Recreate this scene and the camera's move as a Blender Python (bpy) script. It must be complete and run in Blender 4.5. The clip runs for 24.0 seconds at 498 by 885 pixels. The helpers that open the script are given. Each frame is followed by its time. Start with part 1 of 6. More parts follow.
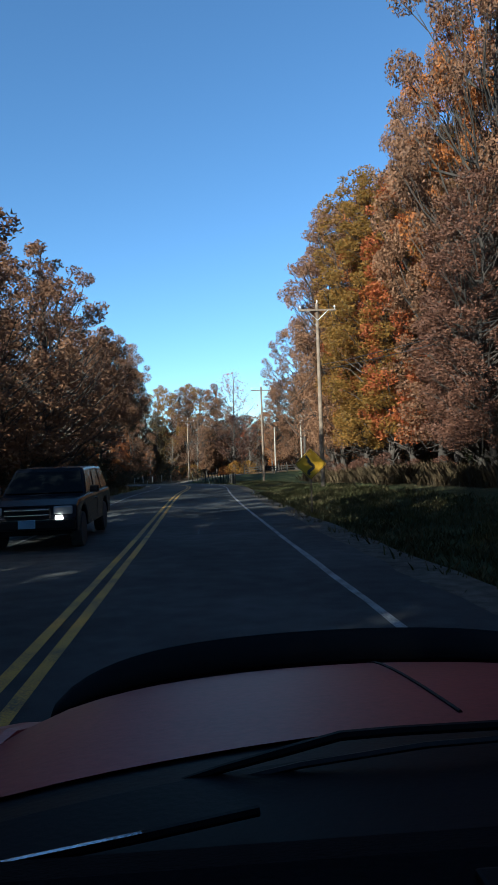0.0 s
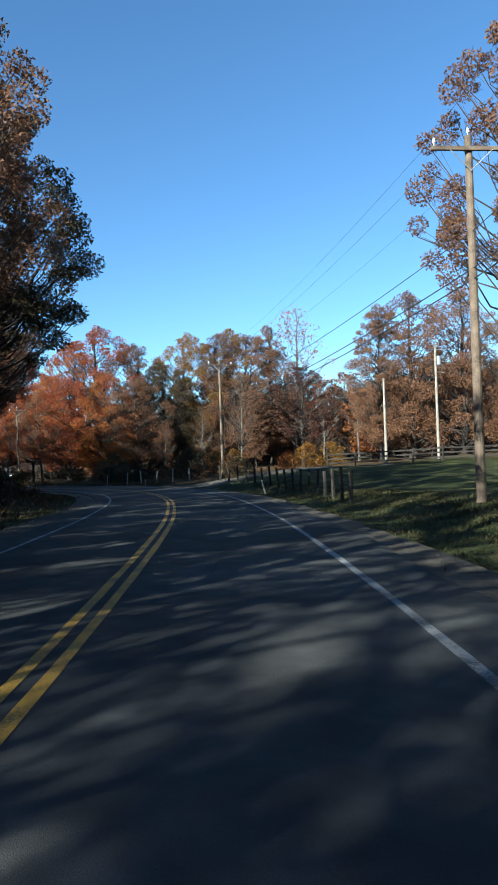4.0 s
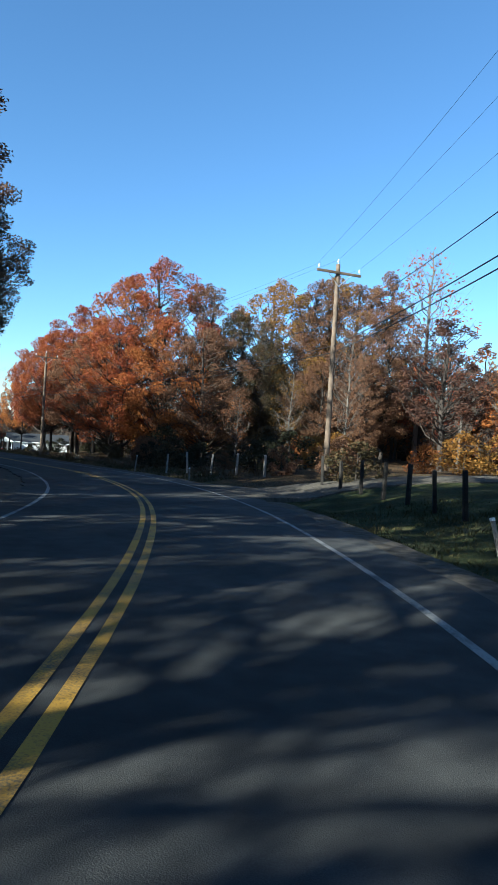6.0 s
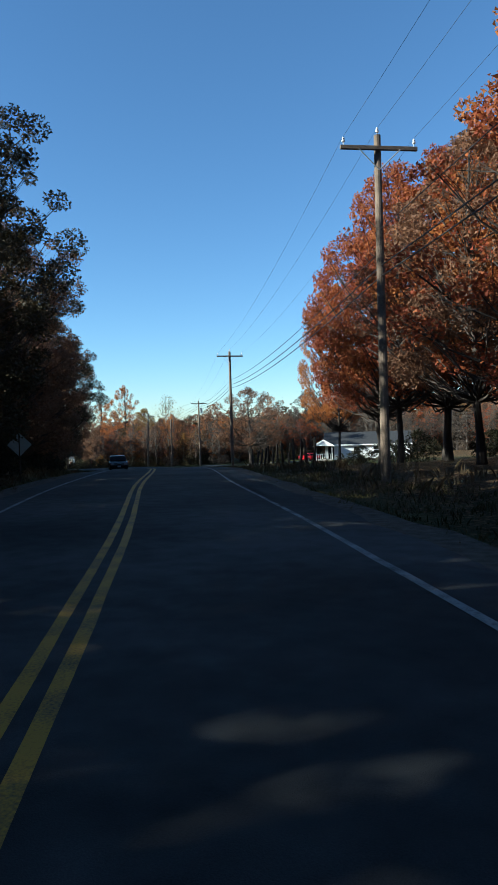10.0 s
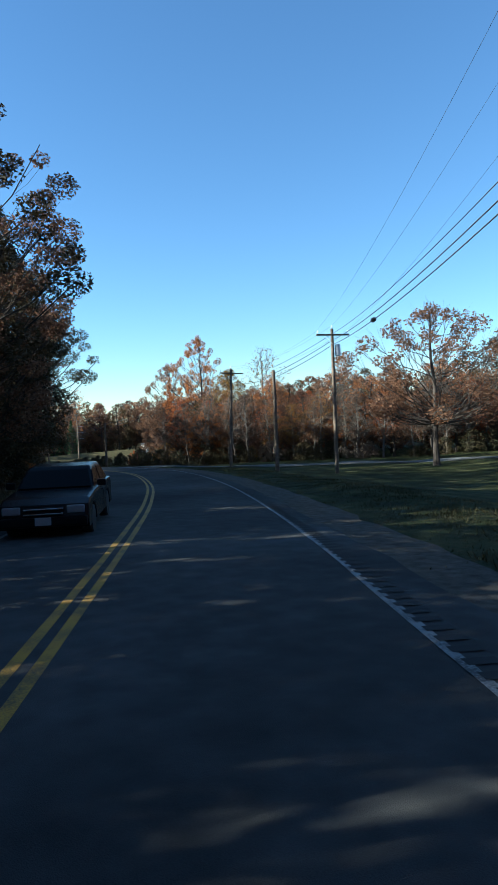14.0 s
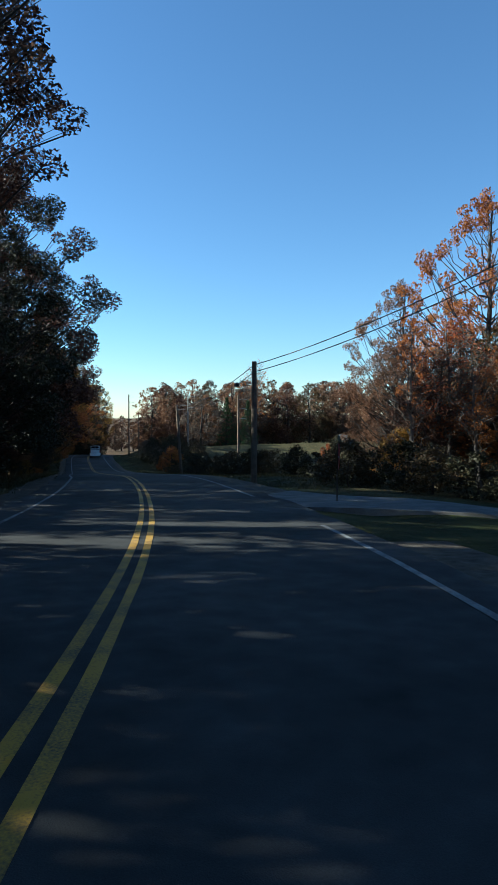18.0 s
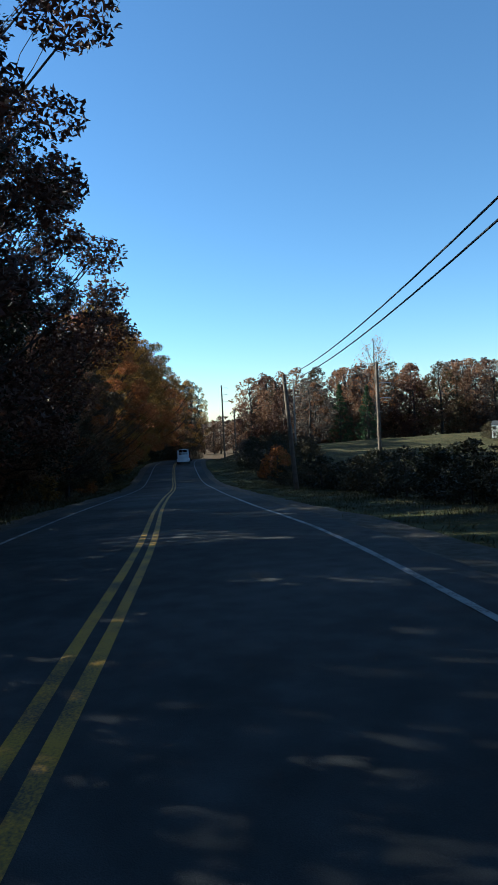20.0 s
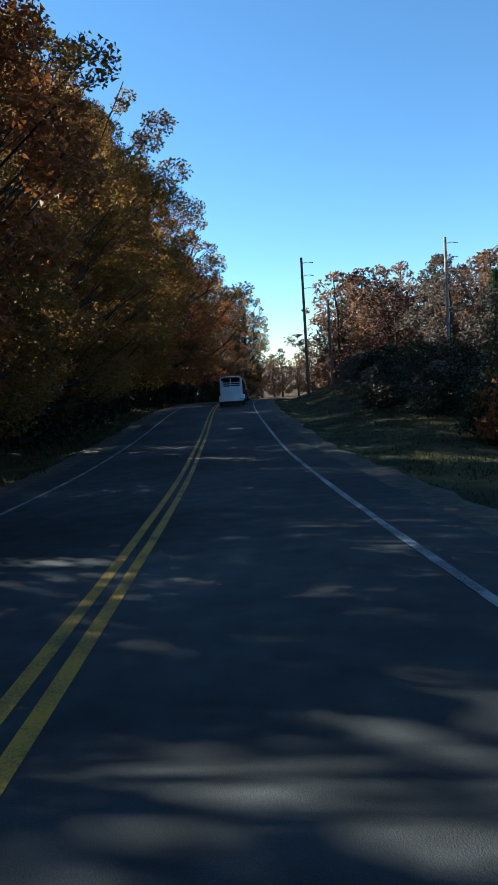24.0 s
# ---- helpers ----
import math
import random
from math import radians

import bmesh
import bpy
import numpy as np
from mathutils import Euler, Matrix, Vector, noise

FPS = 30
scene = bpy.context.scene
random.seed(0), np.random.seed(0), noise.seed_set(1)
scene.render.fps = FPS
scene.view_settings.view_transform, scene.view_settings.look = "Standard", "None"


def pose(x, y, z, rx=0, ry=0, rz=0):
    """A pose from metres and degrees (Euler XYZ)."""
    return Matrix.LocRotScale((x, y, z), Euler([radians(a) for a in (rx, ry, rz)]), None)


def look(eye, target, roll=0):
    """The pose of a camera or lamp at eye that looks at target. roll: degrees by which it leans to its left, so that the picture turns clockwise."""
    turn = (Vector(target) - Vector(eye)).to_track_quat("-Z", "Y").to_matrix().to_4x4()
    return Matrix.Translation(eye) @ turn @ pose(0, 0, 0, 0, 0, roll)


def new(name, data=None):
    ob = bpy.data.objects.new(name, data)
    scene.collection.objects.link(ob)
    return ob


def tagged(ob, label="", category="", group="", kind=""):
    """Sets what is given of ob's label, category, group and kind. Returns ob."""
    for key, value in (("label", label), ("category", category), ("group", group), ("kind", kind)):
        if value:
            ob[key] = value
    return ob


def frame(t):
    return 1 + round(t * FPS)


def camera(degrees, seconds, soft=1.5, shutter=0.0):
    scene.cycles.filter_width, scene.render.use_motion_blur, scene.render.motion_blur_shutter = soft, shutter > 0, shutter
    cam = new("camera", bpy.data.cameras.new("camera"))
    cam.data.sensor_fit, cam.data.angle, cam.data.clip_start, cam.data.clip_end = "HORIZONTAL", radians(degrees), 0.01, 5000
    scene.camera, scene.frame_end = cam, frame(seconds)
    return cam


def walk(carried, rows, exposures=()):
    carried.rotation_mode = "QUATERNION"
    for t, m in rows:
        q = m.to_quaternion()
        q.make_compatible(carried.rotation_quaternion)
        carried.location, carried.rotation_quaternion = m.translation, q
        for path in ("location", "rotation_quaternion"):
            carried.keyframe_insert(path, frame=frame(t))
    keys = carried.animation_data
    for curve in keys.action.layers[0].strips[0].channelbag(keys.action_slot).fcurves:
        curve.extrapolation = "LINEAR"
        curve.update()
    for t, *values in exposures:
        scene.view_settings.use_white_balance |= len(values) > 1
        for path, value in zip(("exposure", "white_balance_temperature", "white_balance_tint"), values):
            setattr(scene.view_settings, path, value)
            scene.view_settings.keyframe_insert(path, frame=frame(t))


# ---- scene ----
cam = camera(40.88, 24.0, soft=1.5)
# seconds, eye x y z, yaw, pitch, roll
PATH = [
    (0.0, 0.02, 0.12, 1.36, -0.20, 1.18, 1.89),
    (0.5, -0.41, 7.35, 1.20, 1.10, 0.56, 3.13),
    (1.0, -0.95, 14.59, 1.05, 1.60, -2.41, 3.71),
    (1.5, -1.51, 21.82, 0.96, 2.22, -3.23, 2.09),
    (2.0, -2.06, 29.03, 0.87, 2.41, -3.55, 0.57),
    (2.5, -2.56, 36.20, 0.78, 2.44, -3.34, -0.23),
    (3.0, -3.00, 43.30, 0.65, 2.55, -2.61, -0.14),
    (3.5, -3.34, 50.33, 0.47, 2.98, -1.36, 0.77),
    (4.0, -3.56, 57.25, 0.27, 3.98, 0.41, 2.01),
    (4.5, -4.21, 64.14, 0.09, 4.54, -0.77, 1.05),
    (5.0, -5.15, 70.93, -0.08, 5.60, -0.20, 0.19),
    (5.5, -6.26, 77.45, -0.28, 7.82, -0.27, -1.71),
    (6.0, -7.63, 83.89, -0.51, 11.03, -0.55, -3.50),
    (6.5, -9.39, 90.64, -0.72, 15.49, -0.77, -2.78),
    (7.0, -11.57, 97.23, -0.93, 19.36, -2.10, -2.67),
    (7.5, -14.26, 103.11, -1.16, 24.49, -3.05, -1.52),
    (8.0, -17.32, 108.82, -1.38, 26.44, -2.23, -1.41),
    (8.5, -20.70, 114.30, -1.56, 28.77, -0.34, -1.00),
    (9.0, -24.53, 119.50, -1.73, 33.65, -1.59, -1.44),
    (9.5, -28.56, 124.73, -1.91, 36.57, -3.57, -0.12),
    (10.0, -32.84, 129.81, -2.05, 38.41, -1.12, 1.74),
    (10.5, -37.27, 134.75, -2.17, 40.95, -1.78, 1.67),
    (11.0, -41.84, 139.62, -2.20, 42.47, -2.35, 1.56),
    (11.5, -46.52, 144.41, -2.22, 43.20, -2.75, 1.79),
    (12.0, -51.28, 149.12, -2.29, 43.38, -2.88, 2.42),
    (12.5, -56.07, 153.73, -2.50, 43.24, -2.66, 3.06),
    (13.0, -60.89, 158.24, -2.79, 43.03, -1.97, 2.43),
    (13.5, -65.85, 162.69, -3.05, 46.76, -1.44, 2.47),
    (14.0, -70.96, 167.02, -3.33, 46.58, -2.33, 2.46),
    (14.5, -76.16, 171.31, -3.66, 47.78, -2.81, 2.17),
    (15.0, -81.46, 175.53, -4.02, 48.99, -3.48, 1.72),
    (15.5, -86.79, 179.39, -4.36, 50.14, -2.90, 1.39),
    (16.0, -92.09, 183.30, -4.69, 52.71, -1.70, 0.54),
    (16.5, -97.60, 187.00, -5.02, 55.91, -0.28, 0.13),
    (17.0, -103.32, 190.34, -5.28, 57.27, -0.71, 0.19),
    (17.5, -109.19, 193.44, -5.58, 60.22, -0.63, -0.33),
    (18.0, -115.16, 196.30, -5.90, 63.24, -2.34, -0.21),
    (18.5, -121.20, 198.83, -6.24, 65.75, -3.48, 1.05),
    (19.0, -127.22, 201.13, -6.57, 69.13, -2.07, 0.09),
    (19.5, -133.27, 203.13, -6.89, 70.50, -2.21, 2.39),
    (20.0, -139.36, 204.91, -7.19, 71.89, -2.23, 2.73),
    (20.5, -145.44, 206.49, -7.54, 73.04, -2.43, 2.65),
    (21.0, -151.55, 207.92, -7.94, 73.72, -3.14, 2.87),
    (21.5, -157.64, 209.26, -8.43, 73.69, -4.69, 3.37),
    (22.0, -163.74, 210.53, -8.95, 72.70, -7.41, 3.37),
    (22.5, -169.78, 211.89, -9.44, 74.54, -6.08, 3.24),
    (23.0, -175.84, 213.21, -9.93, 74.65, -7.02, 3.39),
    (23.5, -182.10, 214.60, -10.47, 74.90, -7.72, 3.50),
    (24.0, -188.37, 215.92, -11.00, 76.40, -6.49, 3.91),
]
EXPOSURES = [(t, e, 5350, -3) for t, e in ((0.0, 1.85), (1.0, 2.1), (4.0, 1.95), (6.0, 2.1), (7.0, 2.6), (8.5, 1.98), (10.0, 1.76), (14.0, 2.07), (17.0, 1.8), (19.0, 1.85), (22.5, 1.92), (24.0, 2.1))]
walk(cam, [(t, pose(x, y, z, 90 + pitch, roll, yaw)) for t, x, y, z, yaw, pitch, roll in PATH], EXPOSURES)

# ---- light ----
SUN_YAW, SUN_ELEVATION = 143.0, 23.0  # degrees, counted to the left from +y
sun_way = Vector((-math.sin(radians(SUN_YAW)), math.cos(radians(SUN_YAW)), math.tan(radians(SUN_ELEVATION)))).normalized()
world = bpy.data.worlds.new("sky")
scene.world = world
world.use_nodes = True
sky = world.node_tree.nodes.new("ShaderNodeTexSky")
sky.sky_type, sky.sun_disc = "NISHITA", False
sky.sun_elevation, sky.sun_rotation = radians(SUN_ELEVATION), math.atan2(sun_way.x, sun_way.y)
sky.air_density, sky.dust_density, sky.ozone_density = 1.0, 0.0, 3.9
background = world.node_tree.nodes["Background"]
background.inputs["Strength"].default_value = 0.05
world.node_tree.links.new(sky.outputs[0], background.inputs["Color"])
lamp = bpy.data.lights.new("sun", "SUN")
lamp.energy, lamp.angle, lamp.color = 5.0, radians(0.55), (1.0, 0.89, 0.73)
sun = new("sun", lamp)
sun.matrix_world = look(sun_way * 300, (0, 0, 0))

# ---- materials ----
def nodes_of(name, rough=0.8, metal=0.0, gloss=0.3):
    m = bpy.data.materials.new(name)
    m.use_nodes = True
    bsdf = m.node_tree.nodes["Principled BSDF"]
    bsdf.inputs["Roughness"].default_value = rough
    bsdf.inputs["Metallic"].default_value = metal
    bsdf.inputs["Specular IOR Level"].default_value = gloss
    return m, m.node_tree.nodes, m.node_tree.links, bsdf


def ramp_of(nodes, stops, kind="LINEAR"):
    r = nodes.new("ShaderNodeValToRGB")
    r.color_ramp.interpolation = kind
    e = r.color_ramp.elements
    while len(e) < len(stops):
        e.new(0.5)
    for k, (at, c) in enumerate(stops):
        e[k].position, e[k].color = at, (*c, 1)
    return r


def surface(name, low, high, scale=3.0, rough=0.8, metal=0.0, bump=0.2, fine=40.0, spread=(0.35, 0.68), vary=0.0, gloss=0.3):
    """Two scales of noise between two colours, with relief."""
    m, n, l, b = nodes_of(name, rough, metal, gloss)
    co = n.new("ShaderNodeTexCoord")
    big, small = n.new("ShaderNodeTexNoise"), n.new("ShaderNodeTexNoise")
    big.inputs["Scale"].default_value, small.inputs["Scale"].default_value = scale, fine
    big.inputs["Detail"].default_value, small.inputs["Detail"].default_value = 6, 4
    for t in (big, small):
        l.new(co.outputs["Object"], t.inputs["Vector"])
    mix = n.new("ShaderNodeMath")
    mix.operation = "MULTIPLY_ADD"
    mix.inputs[1].default_value, mix.inputs[2].default_value = 0.45, 0.0
    l.new(small.outputs["Fac"], mix.inputs[0])
    add = n.new("ShaderNodeMath")
    add.operation = "MULTIPLY_ADD"
    add.inputs[1].default_value = 0.55
    l.new(big.outputs["Fac"], add.inputs[0])
    l.new(mix.outputs[0], add.inputs[2])
    ramp = ramp_of(n, [(spread[0], low), (spread[1], high)])
    l.new(add.outputs[0], ramp.inputs[0])
    out = ramp.outputs[0]
    if vary:
        info, hsv, mr = n.new("ShaderNodeObjectInfo"), n.new("ShaderNodeHueSaturation"), n.new("ShaderNodeMapRange")
        mr.inputs[3].default_value, mr.inputs[4].default_value = 1 - vary, 1 + vary
        l.new(info.outputs["Random"], mr.inputs[0])
        l.new(mr.outputs[0], hsv.inputs["Value"])
        l.new(out, hsv.inputs["Color"])
        out = hsv.outputs[0]
    l.new(out, b.inputs["Base Color"])
    if bump:
        bp = n.new("ShaderNodeBump")
        bp.inputs["Strength"].default_value, bp.inputs["Distance"].default_value = bump, 0.02
        l.new(small.outputs["Fac"], bp.inputs["Height"])
        l.new(bp.outputs[0], b.inputs["Normal"])
    return m


def foliage(name, stops, glow=0.36):
    """Leaves: each one takes a colour of its own, and light comes through."""
    stops = [(at, [0.75 * c for c in colour]) for at, colour in stops]
    m, n, l, b = nodes_of(name, 0.6, 0.0, 0.12)
    geo, info = n.new("ShaderNodeNewGeometry"), n.new("ShaderNodeObjectInfo")
    ramp = ramp_of(n, stops)
    co, patch = n.new("ShaderNodeTexCoord"), n.new("ShaderNodeTexNoise")
    patch.inputs["Scale"].default_value, patch.inputs["Detail"].default_value = 0.35, 2
    l.new(co.outputs["Object"], patch.inputs["Vector"])
    a = n.new("ShaderNodeMath")
    a.operation = "MULTIPLY_ADD"
    a.inputs[1].default_value = 0.45
    l.new(geo.outputs["Random Per Island"], a.inputs[0])
    p = n.new("ShaderNodeMath")
    p.operation = "MULTIPLY_ADD"
    p.inputs[1].default_value, p.inputs[2].default_value = 1.3, -0.45
    l.new(patch.outputs["Fac"], p.inputs[0])
    l.new(p.outputs[0], a.inputs[2])
    q = n.new("ShaderNodeMath")
    q.operation = "MULTIPLY_ADD"
    q.inputs[1].default_value = 0.25
    l.new(info.outputs["Random"], q.inputs[0])
    l.new(a.outputs[0], q.inputs[2])
    l.new(q.outputs[0], ramp.inputs[0])
    l.new(ramp.outputs[0], b.inputs["Base Color"])
    tr, mix = n.new("ShaderNodeBsdfTranslucent"), n.new("ShaderNodeMixShader")
    l.new(ramp.outputs[0], tr.inputs["Color"])
    mix.inputs[0].default_value = glow
    l.new(b.outputs[0], mix.inputs[1])
    l.new(tr.outputs[0], mix.inputs[2])
    l.new(mix.outputs[0], n["Material Output"].inputs["Surface"])
    return m


def plain(name, colour, rough=0.5, metal=0.0, wear=0.12, scale=9.0, gloss=0.3):
    return surface(name, [c * (1 - wear) for c in colour], [min(1, c * (1 + wear)) for c in colour], scale, rough, metal, 0.05, 90.0, gloss=gloss)


BARK = surface("bark", (0.014, 0.011, 0.009), (0.055, 0.043, 0.035), 2.5, 0.95, bump=0.8, fine=18, vary=0.3)
PALE_BARK = surface("pale_bark", (0.05, 0.042, 0.036), (0.145, 0.125, 0.105), 2.0, 0.9, bump=0.5, fine=18, vary=0.2)
RUSSET = foliage("russet_leaves", [(0.0, (0.05, 0.03, 0.02)), (0.3, (0.125, 0.066, 0.038)), (0.6, (0.22, 0.112, 0.062)), (1.0, (0.3, 0.17, 0.095))])
ORANGE = foliage("orange_leaves", [(0.0, (0.09, 0.032, 0.014)), (0.3, (0.25, 0.082, 0.026)), (0.6, (0.37, 0.135, 0.035)), (1.0, (0.42, 0.2, 0.06))])
RED = foliage("red_leaves", [(0.0, (0.09, 0.03, 0.018)), (0.4, (0.24, 0.055, 0.026)), (0.75, (0.34, 0.11, 0.03)), (1.0, (0.3, 0.14, 0.05))])
YELLOW = foliage("yellow_leaves", [(0.0, (0.07, 0.06, 0.014)), (0.35, (0.2, 0.115, 0.028)), (0.7, (0.34, 0.165, 0.036)), (1.0, (0.36, 0.145, 0.038))], 0.5)
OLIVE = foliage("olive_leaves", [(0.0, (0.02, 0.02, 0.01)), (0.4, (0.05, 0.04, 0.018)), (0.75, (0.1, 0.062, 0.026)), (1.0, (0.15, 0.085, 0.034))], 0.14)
# Near-black leaves: the gloom of the shaded wood is put in their colour.
SHADE = foliage("shaded_thicket_leaves", [(0.0, (0.012, 0.014, 0.007)), (0.5, (0.03, 0.03, 0.014)), (1.0, (0.07, 0.05, 0.024))], 0.1)
# Umber foliage; its dark brown also carries the shade of the right stand's foot.
UMBER = foliage("umber_and_shaded_leaves", [(0.0, (0.022, 0.012, 0.009)), (0.4, (0.07, 0.033, 0.022)), (0.75, (0.12, 0.055, 0.034)), (1.0, (0.18, 0.085, 0.045))], 0.14)
DUN = foliage("dun_leaves", [(0.0, (0.045, 0.036, 0.03)), (0.4, (0.1, 0.078, 0.062)), (0.75, (0.15, 0.115, 0.09)), (1.0, (0.2, 0.14, 0.1))])
GREEN = foliage("evergreen_leaves", [(0.0, (0.02, 0.04, 0.018)), (0.6, (0.045, 0.08, 0.03)), (1.0, (0.07, 0.1, 0.04))], 0.15)
DRY = foliage("dry_grass", [(0.0, (0.06, 0.042, 0.024)), (0.5, (0.13, 0.09, 0.05)), (1.0, (0.22, 0.165, 0.095))])
GRASS = foliage("grass_blades", [(0.0, (0.02, 0.025, 0.009)), (0.4, (0.042, 0.045, 0.016)), (0.75, (0.1, 0.084, 0.036)), (1.0, (0.2, 0.16, 0.08))])

# ---- the road's line: x, y, z of its middle, about every 13 m ----
ROAD = [
    (2.60, -60.00, 0.60), (0.60, -28.00, 0.40), (-1.28, -0.03, -0.06), (-2.23, 13.13, -0.34), (-3.21, 26.31, -0.57), (-4.08, 39.60, -0.75),
    (-4.68, 52.80, -1.04), (-5.85, 65.77, -1.38), (-7.70, 78.88, -1.79), (-10.51, 91.71, -2.18), (-15.07, 104.04, -2.57), (-21.94, 115.32, -2.91),
    (-30.12, 125.66, -3.31), (-39.35, 135.18, -3.55), (-48.89, 144.28, -3.73), (-58.11, 153.56, -4.03), (-67.68, 162.43, -4.60), (-77.82, 170.76, -5.31),
    (-88.25, 178.78, -5.98), (-99.14, 186.26, -6.54), (-110.54, 192.89, -7.10), (-122.53, 198.34, -7.73), (-135.05, 202.56, -8.40), (-147.96, 205.94, -9.07),
    (-160.94, 208.58, -10.09), (-173.93, 211.36, -11.17), (-186.82, 214.22, -12.24), (-201.29, 217.26, -13.30), (-214.94, 220.04, -13.79), (-241.31, 225.77, -13.93),
    (-259.03, 231.64, -14.56), (-286.00, 243.00, -16.50), (-325.00, 266.00, -19.50), (-360.00, 296.00, -21.00),
]


def spline(points, step=1.0):
    p = np.array(points, float)
    p = np.vstack([2 * p[0] - p[1], p, 2 * p[-1] - p[-2]])
    out = []
    for a, b, c, d in zip(p[:-3], p[1:-2], p[2:-1], p[3:]):
        n = max(2, int(np.linalg.norm(c - b) / step))
        u = np.arange(n)[:, None] / n
        out.append(0.5 * (2 * b + (c - a) * u + (2 * a - 5 * b + 4 * c - d) * u ** 2 + (3 * b - a - 3 * c + d) * u ** 3))
    return np.vstack(out + [p[-2][None]])


LINE = spline(ROAD)
S = np.concatenate([[0], np.cumsum(np.linalg.norm(np.diff(LINE[:, :2], axis=0), axis=1))])
S -= S[np.argmin(np.abs(LINE[:, 1] + 0.1))]  # s = 0 where the camera starts
TAN = np.gradient(LINE[:, :2], axis=0)
TAN /= np.linalg.norm(TAN, axis=1)[:, None]


def on_line(s):
    """Middle of the road at s metres, and the way along it."""
    return (np.stack([np.interp(s, S, LINE[:, k]) for k in range(3)], -1),
            np.stack([np.interp(s, S, TAN[:, k]) for k in range(2)], -1))


def near(xy):
    """s and d (to the right) of places on the plan."""
    xy = np.atleast_2d(xy).astype(float)
    s, d = np.empty(len(xy)), np.empty(len(xy))
    for a in range(0, len(xy), 4000):
        q = xy[a:a + 4000]
        i = np.argmin((q[:, :1] - LINE[None, :, 0]) ** 2 + (q[:, 1:2] - LINE[None, :, 1]) ** 2, axis=1)
        e = q - LINE[i, :2]
        s[a:a + 4000] = S[i] + np.clip(e[:, 0] * TAN[i, 0] + e[:, 1] * TAN[i, 1], -1, 1)
        d[a:a + 4000] = e[:, 0] * TAN[i, 1] - e[:, 1] * TAN[i, 0]
        far = np.hypot(e[:, 0], e[:, 1])
        d[a:a + 4000] = np.where(np.abs(d[a:a + 4000]) < 0.7 * far, np.sign(d[a:a + 4000] + 1e-9) * far, d[a:a + 4000])
    return s, d


def step(a, b, x):
    u = np.clip((x - a) / (b - a), 0, 1)
    return u * u * (3 - 2 * u)


def waves(x, y):
    return (np.sin(x * 0.21 + 1.3) * np.cos(y * 0.17) + 0.6 * np.sin(x * 0.47 + y * 0.39) + 0.35 * np.sin(x * 1.13 - y * 0.93 + 0.7)) / 2


RIGHT_BANK = ([-60, 0, 40, 62, 90, 112, 135, 156, 196, 215, 231, 248, 269, 295, 318, 336, 352, 376, 420], [0.5, 0.5, 0.4, 0.1, 0.5, 0.9, 0.2, 0.2, -0.4, -0.6, -0.8, -0.6, -0.4, -0.3, -1.0, -1.2, 0.8, 1.8, 1.5])


def ground_height(xy):
    xy = np.atleast_2d(xy).astype(float)
    s, d = near(xy)
    z = np.interp(s, S, LINE[:, 2])
    a = np.abs(d)
    z = z - 0.07 - 0.18 * step(3.7, 5.6, a) * (1 - step(5.6, 8.5, a))
    z += np.where(d > 0, np.interp(s, *RIGHT_BANK) * step(5.5, 15, d) + 0.9 * step(15, 60, d), 0.5 * step(5, 14, a))
    z += 0.16 * waves(xy[:, 0], xy[:, 1]) * step(4.2, 8, a)
    # far off, the land is one even slope
    even = -14.0 * np.clip((0.68 * xy[:, 1] - 0.73 * xy[:, 0]) / 330, -0.3, 1.4)
    w = np.where(d < 0, step(30, 75, a), step(95, 150, a))
    return z * (1 - w) + even * w


def place(s, d):
    """The ground at s along the road and d to its right, and the road's bearing there in degrees."""
    p, t = on_line(s)
    x, y = p[0] + t[1] * d, p[1] - t[0] * d
    z = p[2] if abs(d) < 3.6 else float(ground_height([(x, y)])[0])
    return Vector((x, y, z)), math.degrees(math.atan2(-t[0], t[1]))


# ---- mesh helpers ----
def raw(name, verts, faces, material=None):
    me = bpy.data.meshes.new(name)
    me.from_pydata([tuple(v) for v in verts], [], [tuple(f) for f in faces])
    if material:
        me.materials.append(material)
    return me


def part(name, bm, material, parent=None, label="", smooth=False):
    """One mesh object from a bmesh or a mesh, under a thing or a part."""
    if isinstance(bm, bmesh.types.BMesh):
        me = bpy.data.meshes.new(name)
        bm.to_mesh(me)
        bm.free()
    else:
        me = bm
    if not me.materials:
        me.materials.append(material)
    if smooth:
        for p in me.polygons:
            p.use_smooth = True
    ob = new(name, me)
    if parent is not None:
        ob.parent = parent
    if label:
        ob["label"] = label
    return ob


def thing(name, m, label, category, group=""):
    ob = new(name)
    ob.empty_display_size = 0.2
    ob.matrix_world = m
    return tagged(ob, label, category, group)


def box(size, at=(0, 0, 0), bevel=0.0, rot=None, bm=None, taper=None):
    """A box by its size and centre; taper: (x, y) scale of its top."""
    bm = bm or bmesh.new()
    made = bmesh.ops.create_cube(bm, size=1.0)["verts"]
    for v in made:
        k = taper if taper and v.co.z > 0 else (1, 1)
        v.co = Vector((v.co.x * size[0] * k[0], v.co.y * size[1] * k[1], v.co.z * size[2]))
    if bevel:
        edges = list({e for v in made for e in v.link_edges})
        made = list({v for f in bmesh.ops.bevel(bm, geom=edges, offset=bevel, segments=2, profile=0.6, affect="EDGES")["faces"] for v in f.verts})
    m = Matrix.Translation(at) @ (Euler([radians(a) for a in rot]).to_matrix().to_4x4() if rot else Matrix())
    bmesh.ops.transform(bm, matrix=m, verts=[v for v in made if v.is_valid])
    return bm


